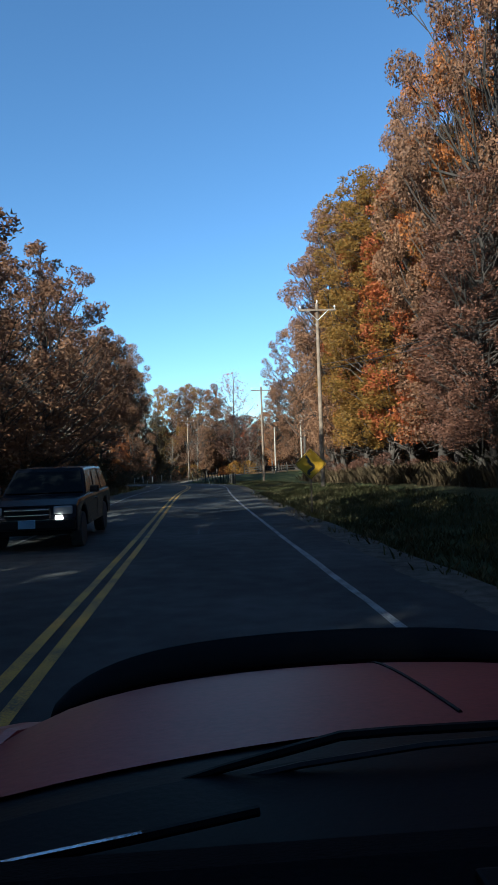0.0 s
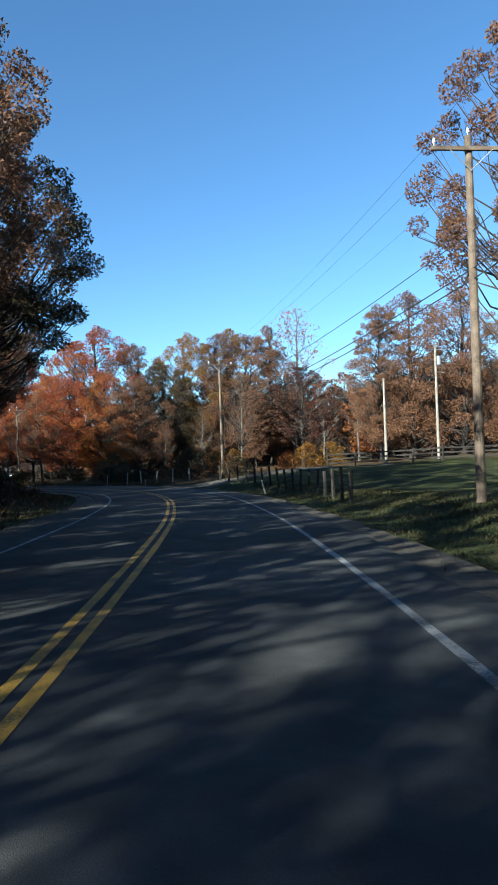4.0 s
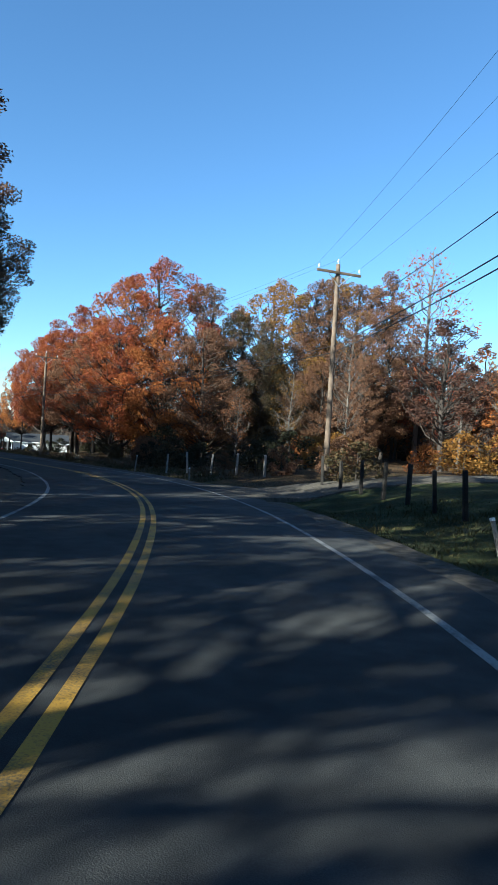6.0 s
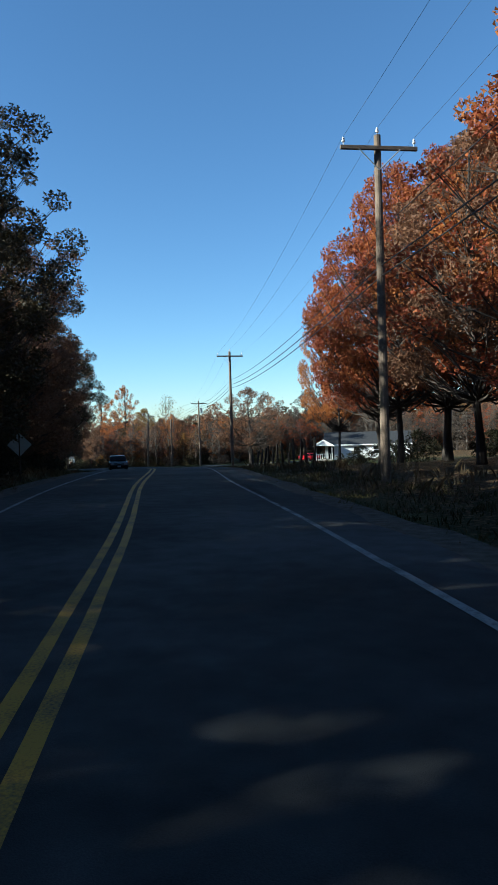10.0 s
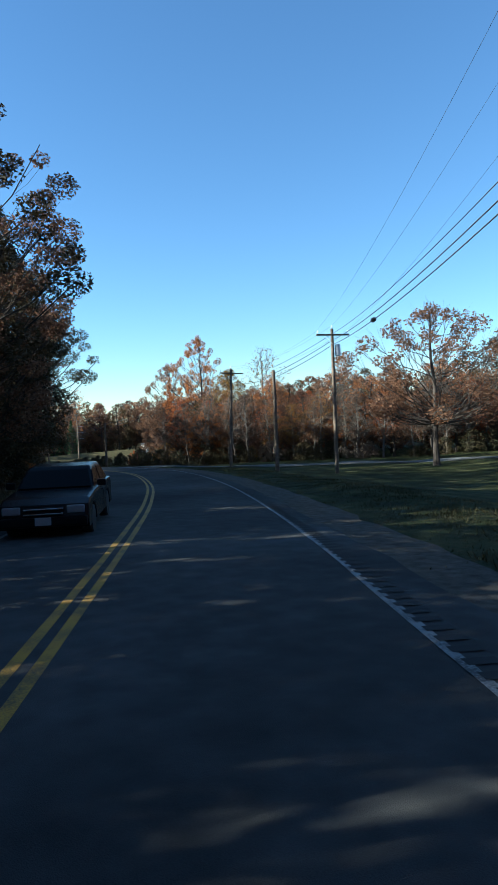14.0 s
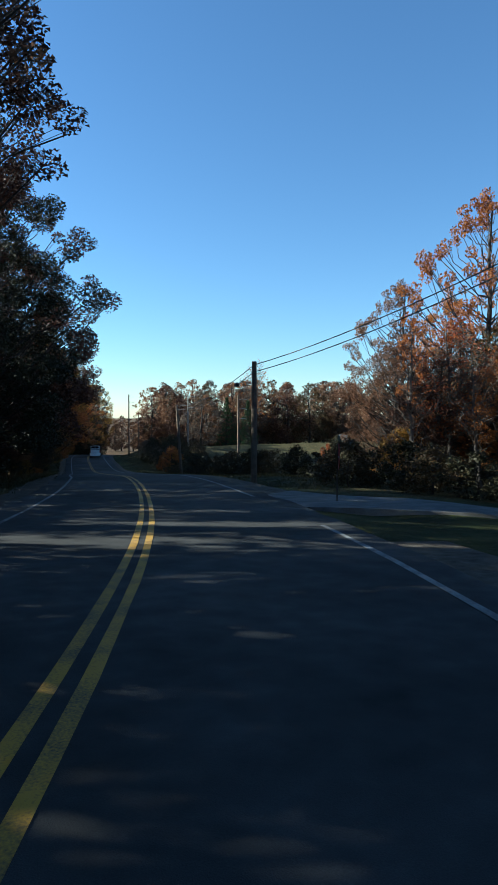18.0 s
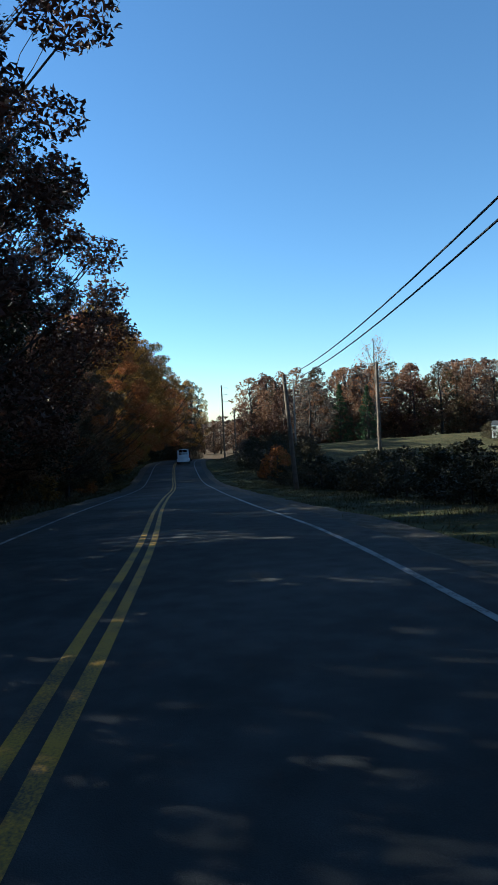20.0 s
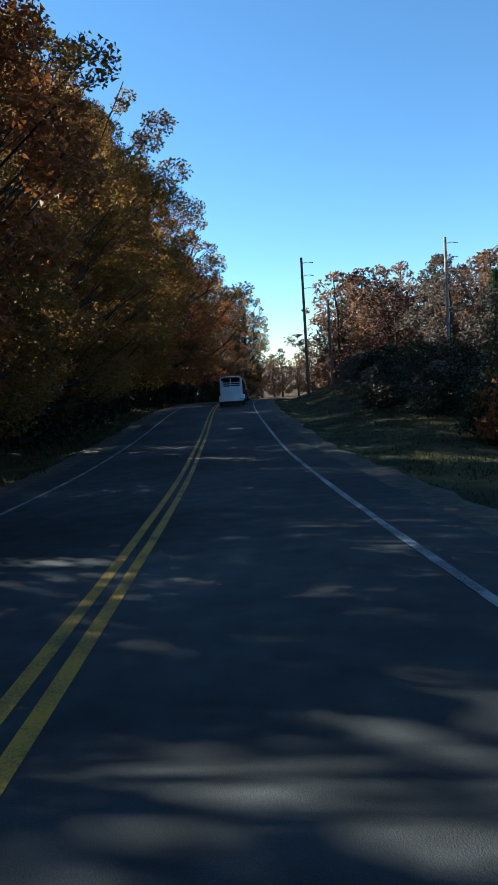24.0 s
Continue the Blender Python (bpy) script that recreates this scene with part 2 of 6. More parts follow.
def tube(points, radii, sides=8, caps=True):
    """Vertices and faces of a tapered tube along points."""
    p = np.array(points, float)
    t = np.gradient(p, axis=0)
    t /= np.maximum(np.linalg.norm(t, axis=1), 1e-9)[:, None]
    ref = np.array([0.31, 0.95, 0.05]) if abs(t[0, 2]) > 0.6 else np.array([0.0, 0.0, 1.0])
    u = np.cross(t, ref)
    u /= np.maximum(np.linalg.norm(u, axis=1), 1e-9)[:, None]
    w = np.cross(t, u)
    a = np.arange(sides) * 2 * np.pi / sides
    r = np.broadcast_to(np.array(radii, float), len(p))
    v = (p[:, None] + r[:, None, None] * (np.cos(a)[None, :, None] * u[:, None] + np.sin(a)[None, :, None] * w[:, None])).reshape(-1, 3)
    f = [(k * sides + j, k * sides + (j + 1) % sides, (k + 1) * sides + (j + 1) % sides, (k + 1) * sides + j) for k in range(len(p) - 1) for j in range(sides)]
    if caps:
        f += [tuple(range(sides))[::-1], tuple((len(p) - 1) * sides + j for j in range(sides))]
    return v, f


def tubes(name, parts, material):
    verts, faces, n = [], [], 0
    for v, f in parts:
        verts.append(v)
        faces += [tuple(i + n for i in q) for q in f]
        n += len(v)
    return raw(name, np.vstack(verts), faces, material)


def lathe(profile, sides=16, axis="z"):
    """A turned body from (radius, height) pairs."""
    v, f = [], []
    for r, h in profile:
        for j in range(sides):
            a = 2 * math.pi * j / sides
            c = (r * math.cos(a), r * math.sin(a), h)
            v.append(c if axis == "z" else (h, c[0], c[1]))
    for k in range(len(profile) - 1):
        for j in range(sides):
            f.append((k * sides + j, k * sides + (j + 1) % sides, (k + 1) * sides + (j + 1) % sides, (k + 1) * sides + j))
    f += [tuple(range(sides))[::-1], tuple((len(profile) - 1) * sides + j for j in range(sides))]
    return raw("turned", v, f)


# where the right edge and the middle line stray from their usual offsets
SIDE_SHIFT = ([-60, 188, 200, 215, 250, 275, 300, 330, 460], [0, 0, 0.3, 0.45, 0.45, 0.25, 0.1, 0.02, 0.0])
MID_SHIFT = ([-60, 205, 220, 300, 316, 460], [0, 0, 0.13, 0.13, 0.18, 0.1])


def ribbon(name, s0, s1, d0, d1, up, material, stride=1.0, wobble=0.0):
    """A strip laid along the road between two offsets, with a thin edge."""
    s = np.arange(s0, s1 + 0.01, stride)
    p, t = on_line(s)
    r = np.stack([t[:, 1], -t[:, 0]], 1)
    rng = np.random.RandomState(int(abs(d0 * 100)) + 7)
    side = np.interp(s, *(SIDE_SHIFT if d0 > 1 else MID_SHIFT if abs(d0) < 1 else ([0], [0])))
    cross = np.linspace(d0, d1, max(2, int(abs(d1 - d0) / 0.6) + 1)) if abs(d1 - d0) > 1 else np.array([d0, d1])
    rows = []
    for k, c in enumerate(cross):
        e = c + (rng.randn(len(s)) * wobble if k in (0, len(cross) - 1) else 0)
        e = e + (side if abs(d0) < 3.5 or c > 0 else 0) * np.ones(len(s))
        rows.append(np.column_stack([p[:, :2] + r * np.reshape(e, (-1, 1)), p[:, 2] + up - 0.0035 * abs(c)]))
    if up < 0.001:  # the sides go down into the ground
        rows = [rows[0] - (0, 0, 0.35)] + rows + [rows[-1] - (0, 0, 0.35)]
    v = np.stack(rows, 1).reshape(-1, 3)
    n = len(rows)
    f = [(k * n + j, k * n + j + 1, (k + 1) * n + j + 1, (k + 1) * n + j) for k in range(len(s) - 1) for j in range(n - 1)]
    return raw(name, v, f, material)


# ---- ground, road ----
def ground_material():
    m, n, l, b = nodes_of("ground_cover", 0.95, 0.0, 0.08)
    co = n.new("ShaderNodeTexCoord")
    tex = {}
    for key, sc, de in (("big", 0.09, 4), ("mid", 0.8, 6), ("leaf", 9.0, 3), ("fine", 45.0, 3)):
        tex[key] = n.new("ShaderNodeTexNoise")
        tex[key].inputs["Scale"].default_value, tex[key].inputs["Detail"].default_value = sc, de
        l.new(co.outputs["Object"], tex[key].inputs["Vector"])
    green = ramp_of(n, [(0.32, (0.014, 0.02, 0.007)), (0.5, (0.028, 0.036, 0.012)), (0.62, (0.056, 0.058, 0.022)), (0.75, (0.12, 0.105, 0.048))])
    l.new(tex["mid"].outputs["Fac"], green.inputs[0])
    litter = ramp_of(n, [(0.35, (0.02, 0.013, 0.008)), (0.5, (0.06, 0.036, 0.02)), (0.66, (0.14, 0.085, 0.042))])
    l.new(tex["leaf"].outputs["Fac"], litter.inputs[0])
    zone = n.new("ShaderNodeAttribute")
    zone.attribute_name = "litter"
    wob = n.new("ShaderNodeMath")
    wob.operation = "MULTIPLY_ADD"
    wob.inputs[1].default_value, wob.inputs[2].default_value = 1.6, -0.8
    l.new(tex["leaf"].outputs["Fac"], wob.inputs[0])
    add = n.new("ShaderNodeMath")
    add.use_clamp = True
    l.new(zone.outputs["Fac"], add.inputs[0])
    l.new(wob.outputs[0], add.inputs[1])
    mix = n.new("ShaderNodeMixRGB")
    l.new(add.outputs[0], mix.inputs[0])
    l.new(green.outputs[0], mix.inputs[1])
    l.new(litter.outputs[0], mix.inputs[2])
    l.new(mix.outputs[0], b.inputs["Base Color"])
    bp = n.new("ShaderNodeBump")
    bp.inputs["Strength"].default_value, bp.inputs["Distance"].default_value = 0.9, 0.06
    l.new(tex["fine"].outputs["Fac"], bp.inputs["Height"])
    l.new(bp.outputs[0], b.inputs["Normal"])
    return m


def asphalt_material():
    m, n, l, b = nodes_of("asphalt", 0.9, 0.0, 0.08)
    co = n.new("ShaderNodeTexCoord")
    big, mid, grit = (n.new("ShaderNodeTexNoise") for _ in range(3))
    for t, sc, de in ((big, 0.25, 5), (mid, 3.0, 6), (grit, 140.0, 2)):
        t.inputs["Scale"].default_value, t.inputs["Detail"].default_value = sc, de
        l.new(co.outputs["Object"], t.inputs["Vector"])
    a = n.new("ShaderNodeMath")
    a.operation = "MULTIPLY_ADD"
    a.inputs[1].default_value = 0.5
    l.new(big.outputs["Fac"], a.inputs[0])
    c = n.new("ShaderNodeMath")
    c.operation = "MULTIPLY_ADD"
    c.inputs[1].default_value = 0.3
    l.new(mid.outputs["Fac"], c.inputs[0])
    g = n.new("ShaderNodeMath")
    g.operation = "MULTIPLY"
    g.inputs[1].default_value = 0.2
    l.new(grit.outputs["Fac"], g.inputs[0])
    l.new(g.outputs[0], c.inputs[2])
    l.new(c.outputs[0], a.inputs[2])
    ramp = ramp_of(n, [(0.36, (0.022, 0.022, 0.022)), (0.5, (0.043, 0.043, 0.042)), (0.64, (0.074, 0.073, 0.071))])
    l.new(a.outputs[0], ramp.inputs[0])
    l.new(ramp.outputs[0], b.inputs["Base Color"])
    bp = n.new("ShaderNodeBump")
    bp.inputs["Strength"].default_value, bp.inputs["Distance"].default_value = 0.5, 0.008
    l.new(grit.outputs["Fac"], bp.inputs["Height"])
    l.new(bp.outputs[0], b.inputs["Normal"])
    return m


ASPHALT = asphalt_material()
YELLOW_PAINT = surface("worn_yellow_paint", (0.07, 0.055, 0.03), (0.37, 0.205, 0.022), 2.2, 0.75, bump=0.1, fine=60, spread=(0.36, 0.56))
WHITE_PAINT = surface("worn_white_paint", (0.045, 0.045, 0.045), (0.215, 0.215, 0.21), 2.6, 0.75, bump=0.1, fine=45, spread=(0.4, 0.56))
SIDE_ASPHALT = surface("pale_asphalt", (0.06, 0.06, 0.058), (0.16, 0.155, 0.15), 2.0, 0.9, bump=0.4, fine=60, gloss=0.15)
GRAVEL = surface("gravel_shoulder", (0.035, 0.03, 0.024), (0.13, 0.112, 0.09), 5.0, 0.95, bump=0.9, fine=70, gloss=0.08)
TAR = plain("crack_seal", (0.012, 0.012, 0.013), 0.9)


def build_ground():
    xs = np.concatenate([[-2600, -1700, -1100, -800, -620, -520], np.arange(-470, -330, 4.0), np.arange(-330, 46, 1.3), np.arange(46, 110, 6.0), [140, 220, 400, 800, 1500, 2600]])
    ys = np.concatenate([[-2600, -1500, -800, -400, -200, -120], np.arange(-80, -12, 5.0), np.arange(-12, 262, 1.3), np.arange(262, 360, 4.0), [400, 500, 700, 1100, 1800, 2800]])
    gx, gy = np.meshgrid(xs, ys)
    xy = np.column_stack([gx.ravel(), gy.ravel()])
    z = ground_height(xy)
    s, d = near(xy)
    nx = len(xs)
    f = [(j * nx + i, j * nx + i + 1, (j + 1) * nx + i + 1, (j + 1) * nx + i) for j in range(len(ys) - 1) for i in range(nx - 1)]
    me = raw("ground", np.column_stack([xy, z]), f, ground_material())
    lit = np.where(d < 0, 0.15 + 0.85 * step(4.5, 9, -d), 0.0)
    lit = np.maximum(lit, np.where(d > 0, step(10, 16, d) * ((s < 62) | ((s > 120) & (s < 168))), 0))
    lit = np.maximum(lit, np.where(d > 0, 0.9 * step(30, 42, d) * (s < 240), 0))
    lit = np.maximum(lit, np.where(d > 0, 0.35 * step(5, 9, d) * (s > 262), 0))
    lit = np.maximum(lit, np.where(d > 0, 0.85 * step(4.6, 7, d) * step(108, 114, s) * (1 - step(178, 190, s)), 0))
    me.attributes.new("litter", "FLOAT", "POINT").data.foreach_set("value", lit.astype(np.float32))
    for p in me.polygons:
        p.use_smooth = True
    tagged(new("ground", me), "grass verge and leaf-strewn forest floor", "ground", kind="structure")


build_ground()
END = 440
road = tagged(new("road", ribbon("road", -58, END, -3.55, 4.0, 0.0, ASPHALT, wobble=0.05)), "grey worn two-lane asphalt road", "road", kind="structure")
for d in (-0.165, 0.055):
    part("yellow_line", ribbon("yellow_line", -58, END, d, d + 0.11, 0.005, YELLOW_PAINT, wobble=0.003), None, road, "worn double yellow centre line")
for d, s0, s1 in ((-2.77, -58, END), (2.98, -58, 255), (2.98, 262.5, END)):
    part("edge_line", ribbon("edge_line", s0, s1, d, d + 0.1, 0.005, WHITE_PAINT, wobble=0.006), None, road, "worn white edge line")
for d0, d1, s0, s1 in ((-4.5, -3.45, -58, END), (3.3, 4.7, -58, 105), (3.3, 4.7, 115, 253), (3.3, 4.7, 263, END)):
    tagged(new("shoulder", ribbon("shoulder", s0, s1, d0, d1, -0.035, GRAVEL, wobble=0.07)), "narrow gravel shoulder beside the road", "shoulder", kind="structure")


# ---- trees ----
def leaves(name, centres, size, rng, flat=0.6):
    """A pointed blade at each centre."""
    n = len(centres)
    u = rng.randn(n, 3)
    u[:, 2] *= flat
    u /= np.linalg.norm(u, axis=1)[:, None]
    w = np.cross(u, rng.randn(n, 3))
    w /= np.maximum(np.linalg.norm(w, axis=1), 1e-6)[:, None]
    L = (size * (0.65 + 0.7 * rng.rand(n)))[:, None]
    v = np.stack([centres - u * L + w * L * 0.62, centres - u * L - w * L * 0.62, centres + u * L], 1).reshape(-1, 3)
    me = bpy.data.meshes.new(name)
    me.vertices.add(len(v))
    me.vertices.foreach_set("co", v.astype(np.float32).ravel())
    me.loops.add(3 * n)
    me.loops.foreach_set("vertex_index", np.arange(3 * n, dtype=np.int32))
    me.polygons.add(n)
    me.polygons.foreach_set("loop_start", np.arange(n, dtype=np.int32) * 3)
    me.update(calc_edges=True)
    return me


def tree_shape(seed, base=0.12, wide=0.34, clumps=120, n_leaves=28000, leaf=0.0053, clump=0.066, peak=0.45, lobes=0.3, bare=False, wood=True, straight=0.0, stout=1.0, low=0.04):
    """A tree one metre tall: its wood and its leaves, as two meshes. Leaves sit in clumps that fill an uneven crown; a branch leads to each clump."""
    rng = np.random.RandomState(seed)
    hs = np.linspace(0, 1, 11)
    wob = np.cumsum(rng.randn(11, 2) * 0.008, axis=0)
    trunk = np.column_stack([wob - wob[0], hs * 0.94])
    rad = (0.016 * (1 - hs) ** 0.8 + 0.0025 + 0.008 * np.exp(-hs * 22)) * stout
    parts = [tube(trunk, rad, 9 if wood else 5)]
    ph = rng.rand(4) * 6.28
    q = (np.arange(clumps) + rng.rand(clumps)) / clumps
    a = np.arange(clumps) * 2.39996 + rng.rand(clumps) * 0.9
    env = np.where(q < peak, 0.62 + 0.38 * np.sin(q / peak * np.pi / 2), np.cos((q - peak) / (1 - peak) * np.pi / 2) ** (0.75 if not straight else straight))
    lobe = 1 + lobes * (0.6 * np.sin(2 * a + ph[0] + 5 * q) + 0.5 * np.sin(3 * a + ph[1] - 9 * q)) * 0.6
    out = np.where(rng.rand(clumps) < 0.72, 0.8 + 0.2 * rng.rand(clumps), 0.25 + 0.5 * rng.rand(clumps))
    r = wide * env * lobe * out
    h = base + (1.0 - base - clump * 0.6) * q
    centre = np.column_stack([r * np.cos(a), r * np.sin(a), h + rng.randn(clumps) * 0.012])
    size = clump * (0.55 + 0.75 * rng.rand(clumps)) * (1 - 0.35 * q)
    for k in range(clumps):
        if not wood and k % 3:
            continue
        f = max(low, h[k] - r[k] * (0.35 + 0.5 * rng.rand()) - 0.02)
        foot = np.array([np.interp(f, hs, trunk[:, 0]), np.interp(f, hs, trunk[:, 1]), f * 0.94])
        u = np.linspace(0, 1, 5)[:, None]
        pts = foot + (centre[k] - foot) * u + np.array([0, 0, -1]) * (u * (1 - u)) * r[k] * 0.4 + rng.randn(5, 3) * 0.009
        pts[0] = foot
        r0 = (0.0014 + 0.0042 * r[k] / wide * (1 - 0.7 * q[k])) * stout
        parts.append(tube(pts, r0 * (1 - 0.85 * u[:, 0]) + 0.0007, 5 if wood else 3, False))
        for _ in range(6 if bare else 2 if wood else 0):
            e = centre[k] + np.clip(rng.randn(3), -1.2, 1.2) * size[k] * (0.8 if bare else 0.45) + np.array([0, 0, size[k] * (0.5 if bare else 0.1)])
            parts.append(tube([pts[3], (pts[3] + e) / 2 + rng.randn(3) * 0.004, e], [r0 * 0.35, r0 * 0.22, 0.0004], 3, False))
    weight = size ** 2
    pick = rng.choice(clumps, n_leaves, p=weight / weight.sum())
    w = rng.randn(n_leaves, 3)
    w /= np.linalg.norm(w, axis=1)[:, None]
    c = centre[pick] + w * (size[pick] * (0.35 + 0.65 * rng.rand(n_leaves) ** 0.5))[:, None] * np.array([1, 1, 0.72])
    c[:, 2] = np.clip(c[:, 2], base * 0.3, 1.0)
    return tubes("wood", parts, BARK), leaves("crown", c, leaf, rng)


SHAPES = {
    "oak": [tree_shape(11, 0.1, 0.37), tree_shape(12, 0.08, 0.33, peak=0.4), tree_shape(13, 0.14, 0.4, peak=0.5, lobes=0.45)],
    "fine": [tree_shape(18, 0.12, 0.36, 150, 52000, 0.004, 0.052, 0.5, 0.3, stout=0.55, low=0.14), tree_shape(19, 0.1, 0.34, 150, 52000, 0.004, 0.052, 0.45, 0.28, stout=0.55, low=0.14)],
    "maple": [tree_shape(16, 0.25, 0.4, 130, 28000, 0.0054, 0.06, peak=0.4, stout=0.75, low=0.2), tree_shape(17, 0.27, 0.38, 130, 28000, 0.0054, 0.06, peak=0.45, lobes=0.4, stout=0.75, low=0.2)],
    "airy": [tree_shape(14, 0.16, 0.36, 120, 18500, 0.0057, 0.052, 0.5, 0.35), tree_shape(15, 0.14, 0.34, 120, 18000, 0.0057, 0.052, 0.45, 0.35)],
    "high": [tree_shape(24, 0.42, 0.33, 110, 38000, 0.0038, 0.05, 0.5, 0.35, stout=0.6), tree_shape(25, 0.38, 0.3, 110, 38000, 0.0038, 0.05, 0.5, 0.35, stout=0.6)],
    "sparse": [tree_shape(26, 0.3, 0.34, 90, 10500, 0.0066, 0.052, 0.5, 0.4), tree_shape(27, 0.34, 0.32, 90, 10000, 0.0066, 0.052, 0.5, 0.4)],
    "tall": [tree_shape(21, 0.13, 0.16, 170, 36000, 0.0037, 0.04, 0.55, straight=0.5, stout=0.5), tree_shape(22, 0.15, 0.18, 170, 36000, 0.0038, 0.042, 0.6, straight=0.45, stout=0.5)],
    "thin": [tree_shape(31, 0.3, 0.17, 46, 2600, 0.0065, 0.07, 0.4, bare=True, stout=0.65), tree_shape(32, 0.35, 0.2, 44, 1100, 0.0065, 0.075, 0.4, bare=True, stout=0.65)],
    "lone": [tree_shape(71, 0.3, 0.52, 84, 13000, 0.0075, 0.075, 0.55, 0.35, bare=True, stout=0.95, low=0.28)],
    "bush": [tree_shape(51, 0.08, 0.5, 24, 2000, 0.0275, 0.2, 0.35, wood=False), tree_shape(52, 0.06, 0.62, 24, 2000, 0.029, 0.2, 0.4, wood=False)],
    "conifer": [tree_shape(61, 0.05, 0.22, 110, 8000, 0.0082, 0.045, 0.02, 0.1, straight=1.4)],
    "mass": [tree_shape(44, 0.1, 0.4, 24, 420, 0.052, 0.13, wood=False), tree_shape(45, 0.1, 0.36, 24, 420, 0.05, 0.13, wood=False)],
    "far": [tree_shape(41, 0.08, 0.34, 60, 4000, 0.0132, 0.085, wood=False), tree_shape(42, 0.08, 0.27, 60, 4000, 0.0125, 0.08, 0.4, wood=False), tree_shape(43, 0.1, 0.36, 60, 4000, 0.0132, 0.085, 0.5, wood=False)],
}
SHAPES["shrub"] = SHAPES["bush"]
HUE = {"russet": (RUSSET, "russet brown"), "orange": (ORANGE, "orange"), "red": (RED, "red"), "yellow": (YELLOW, "golden yellow"), "olive": (OLIVE, "dull olive brown"), "dun": (DUN, "dull grey-brown"), "umber": (UMBER, "dark reddish-brown"), "green": (GREEN, "dark green"), "shade": (SHADE, "shade-darkened")}
SHAPE_WORDS = {"fine": "broadleaf tree with many small {} autumn leaves", "maple": "broad maple with a clear trunk and {} autumn leaves", "oak": "spreading broadleaf tree with {} autumn leaves", "tall": "tall slender broadleaf tree with {} autumn leaves", "high": "high-crowned broadleaf tree with {} autumn leaves", "sparse": "thin-leaved broadleaf tree with {} autumn leaves", "airy": "open-crowned broadleaf tree with {} autumn leaves", "thin": "nearly bare pale tree with few {} leaves", "lone": "lone spreading oak with thin {} leaves on the lawn",
               "mass": "broadleaf tree deep in the wood with {} leaves", "far": "broadleaf woodland tree with {} autumn leaves", "bush": "low roadside bush with {} leaves", "conifer": "{} conifer at the edge of the wood"}
pick_rng = np.random.RandomState(5)
WOODS = {}  # trees of the deep woods, joined wood by wood


def tree(x, y, height, shape="oak", hue="russet", group="", girth=1.0, z=None, variant=None, top=None):
    k = pick_rng.randint(len(SHAPES[shape])) if variant is None else variant
    wood, crown = SHAPES[shape][k]
    z = float(ground_height([(x, y)])[0]) - 0.05 if z is None else z
    height = height if top is None else top - z
    m = pose(x, y, z, 0, 0, pick_rng.rand() * 360) @ Matrix.Diagonal((height * girth, height * girth, height, 1))
    if shape in ("far", "mass", "shrub"):
        WOODS.setdefault(group, []).append((m, (shape, k), hue))
        return None
    ob = thing("bush" if shape == "bush" else "tree", m, SHAPE_WORDS[shape].format(HUE[hue][1]), "bush" if shape == "bush" else "tree", group)
    t = part("trunk", wood, BARK, ob)
    t.material_slots[0].link = "OBJECT"
    t.material_slots[0].material = PALE_BARK if shape == "thin" else BARK
    if not crown.materials:
        crown.materials.append(RUSSET)
    c = part("crown", crown, None, ob)
    c.material_slots[0].link = "OBJECT"
    c.material_slots[0].material = HUE[hue][0]
    return ob


def belt(s0, s1, d0, d1, gap, heights, shapes, hues, group, seed, girth=1.0, jitter=0.35, high_to=0, inset=0.0):
    """Trees at uneven steps between two offsets along the road."""
    rng = np.random.RandomState(seed)
    s = s0
    while s < s1:
        d = d0 + (d1 - d0) * rng.rand() - (inset if s < high_to else 0.0)
        p, _ = place(s + gap * jitter * rng.randn() * 0.5, d)
        tree(p.x, p.y, heights[0] + (heights[1] - heights[0]) * rng.rand(), "high" if s < high_to else shapes[rng.randint(len(shapes))], hues[rng.randint(len(hues))], group, girth * (0.85 + 0.3 * rng.rand()))
        s += gap * (0.75 + 0.5 * rng.rand())


# woods to the left of the road
L1 = "trees of the wood beside the road"
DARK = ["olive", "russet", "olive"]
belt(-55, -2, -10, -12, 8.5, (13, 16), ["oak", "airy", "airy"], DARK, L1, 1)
# Three added rows out of view, placed to shade car, road and right stand.
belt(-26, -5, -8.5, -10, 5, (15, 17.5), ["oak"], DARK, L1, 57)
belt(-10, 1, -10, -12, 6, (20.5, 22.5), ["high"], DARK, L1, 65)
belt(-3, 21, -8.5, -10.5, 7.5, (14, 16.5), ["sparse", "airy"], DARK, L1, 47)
belt(30, 43, -9.5, -11, 10, (14, 15.5), ["airy"], ["russet"], L1, 2)
belt(44, 62, -8.8, -10.5, 9.0, (16.5, 18.5), ["airy"], ["russet"], L1, 55)
belt(62, 78, -8.5, -10, 8, (15, 17), ["high", "sparse"], ["russet", "olive", "russet"], L1, 45)
belt(28, 80, -9, -11, 5.5, (3.0, 5.0), ["bush"], ["russet", "olive", "russet"], L1, 48)
belt(34, 80, -12.5, -15, 5.0, (7, 10), ["airy"], ["russet", "russet", "olive"], L1, 56)
for s0, d0, h, hue in ((314.5, -6.9, 11.6, "olive"), (80.0, -8.6, 19.0, "russet"), (88.0, -8.8, 19.5, "olive"), (92.5, -9.5, 19.0, "olive"), (122.5, -9.6, 18.5, "russet"), (141.0, -8.4, 20.0, "olive")):
    p, _ = place(s0, d0)
    tree(p.x, p.y, h, "fine" if s0 > 300 else "high", hue, L1, 0.9 if s0 < 90 else 1.25 if s0 == 141.0 else 1.05)
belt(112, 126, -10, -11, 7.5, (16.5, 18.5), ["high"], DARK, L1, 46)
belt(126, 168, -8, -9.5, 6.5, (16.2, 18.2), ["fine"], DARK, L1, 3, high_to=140)
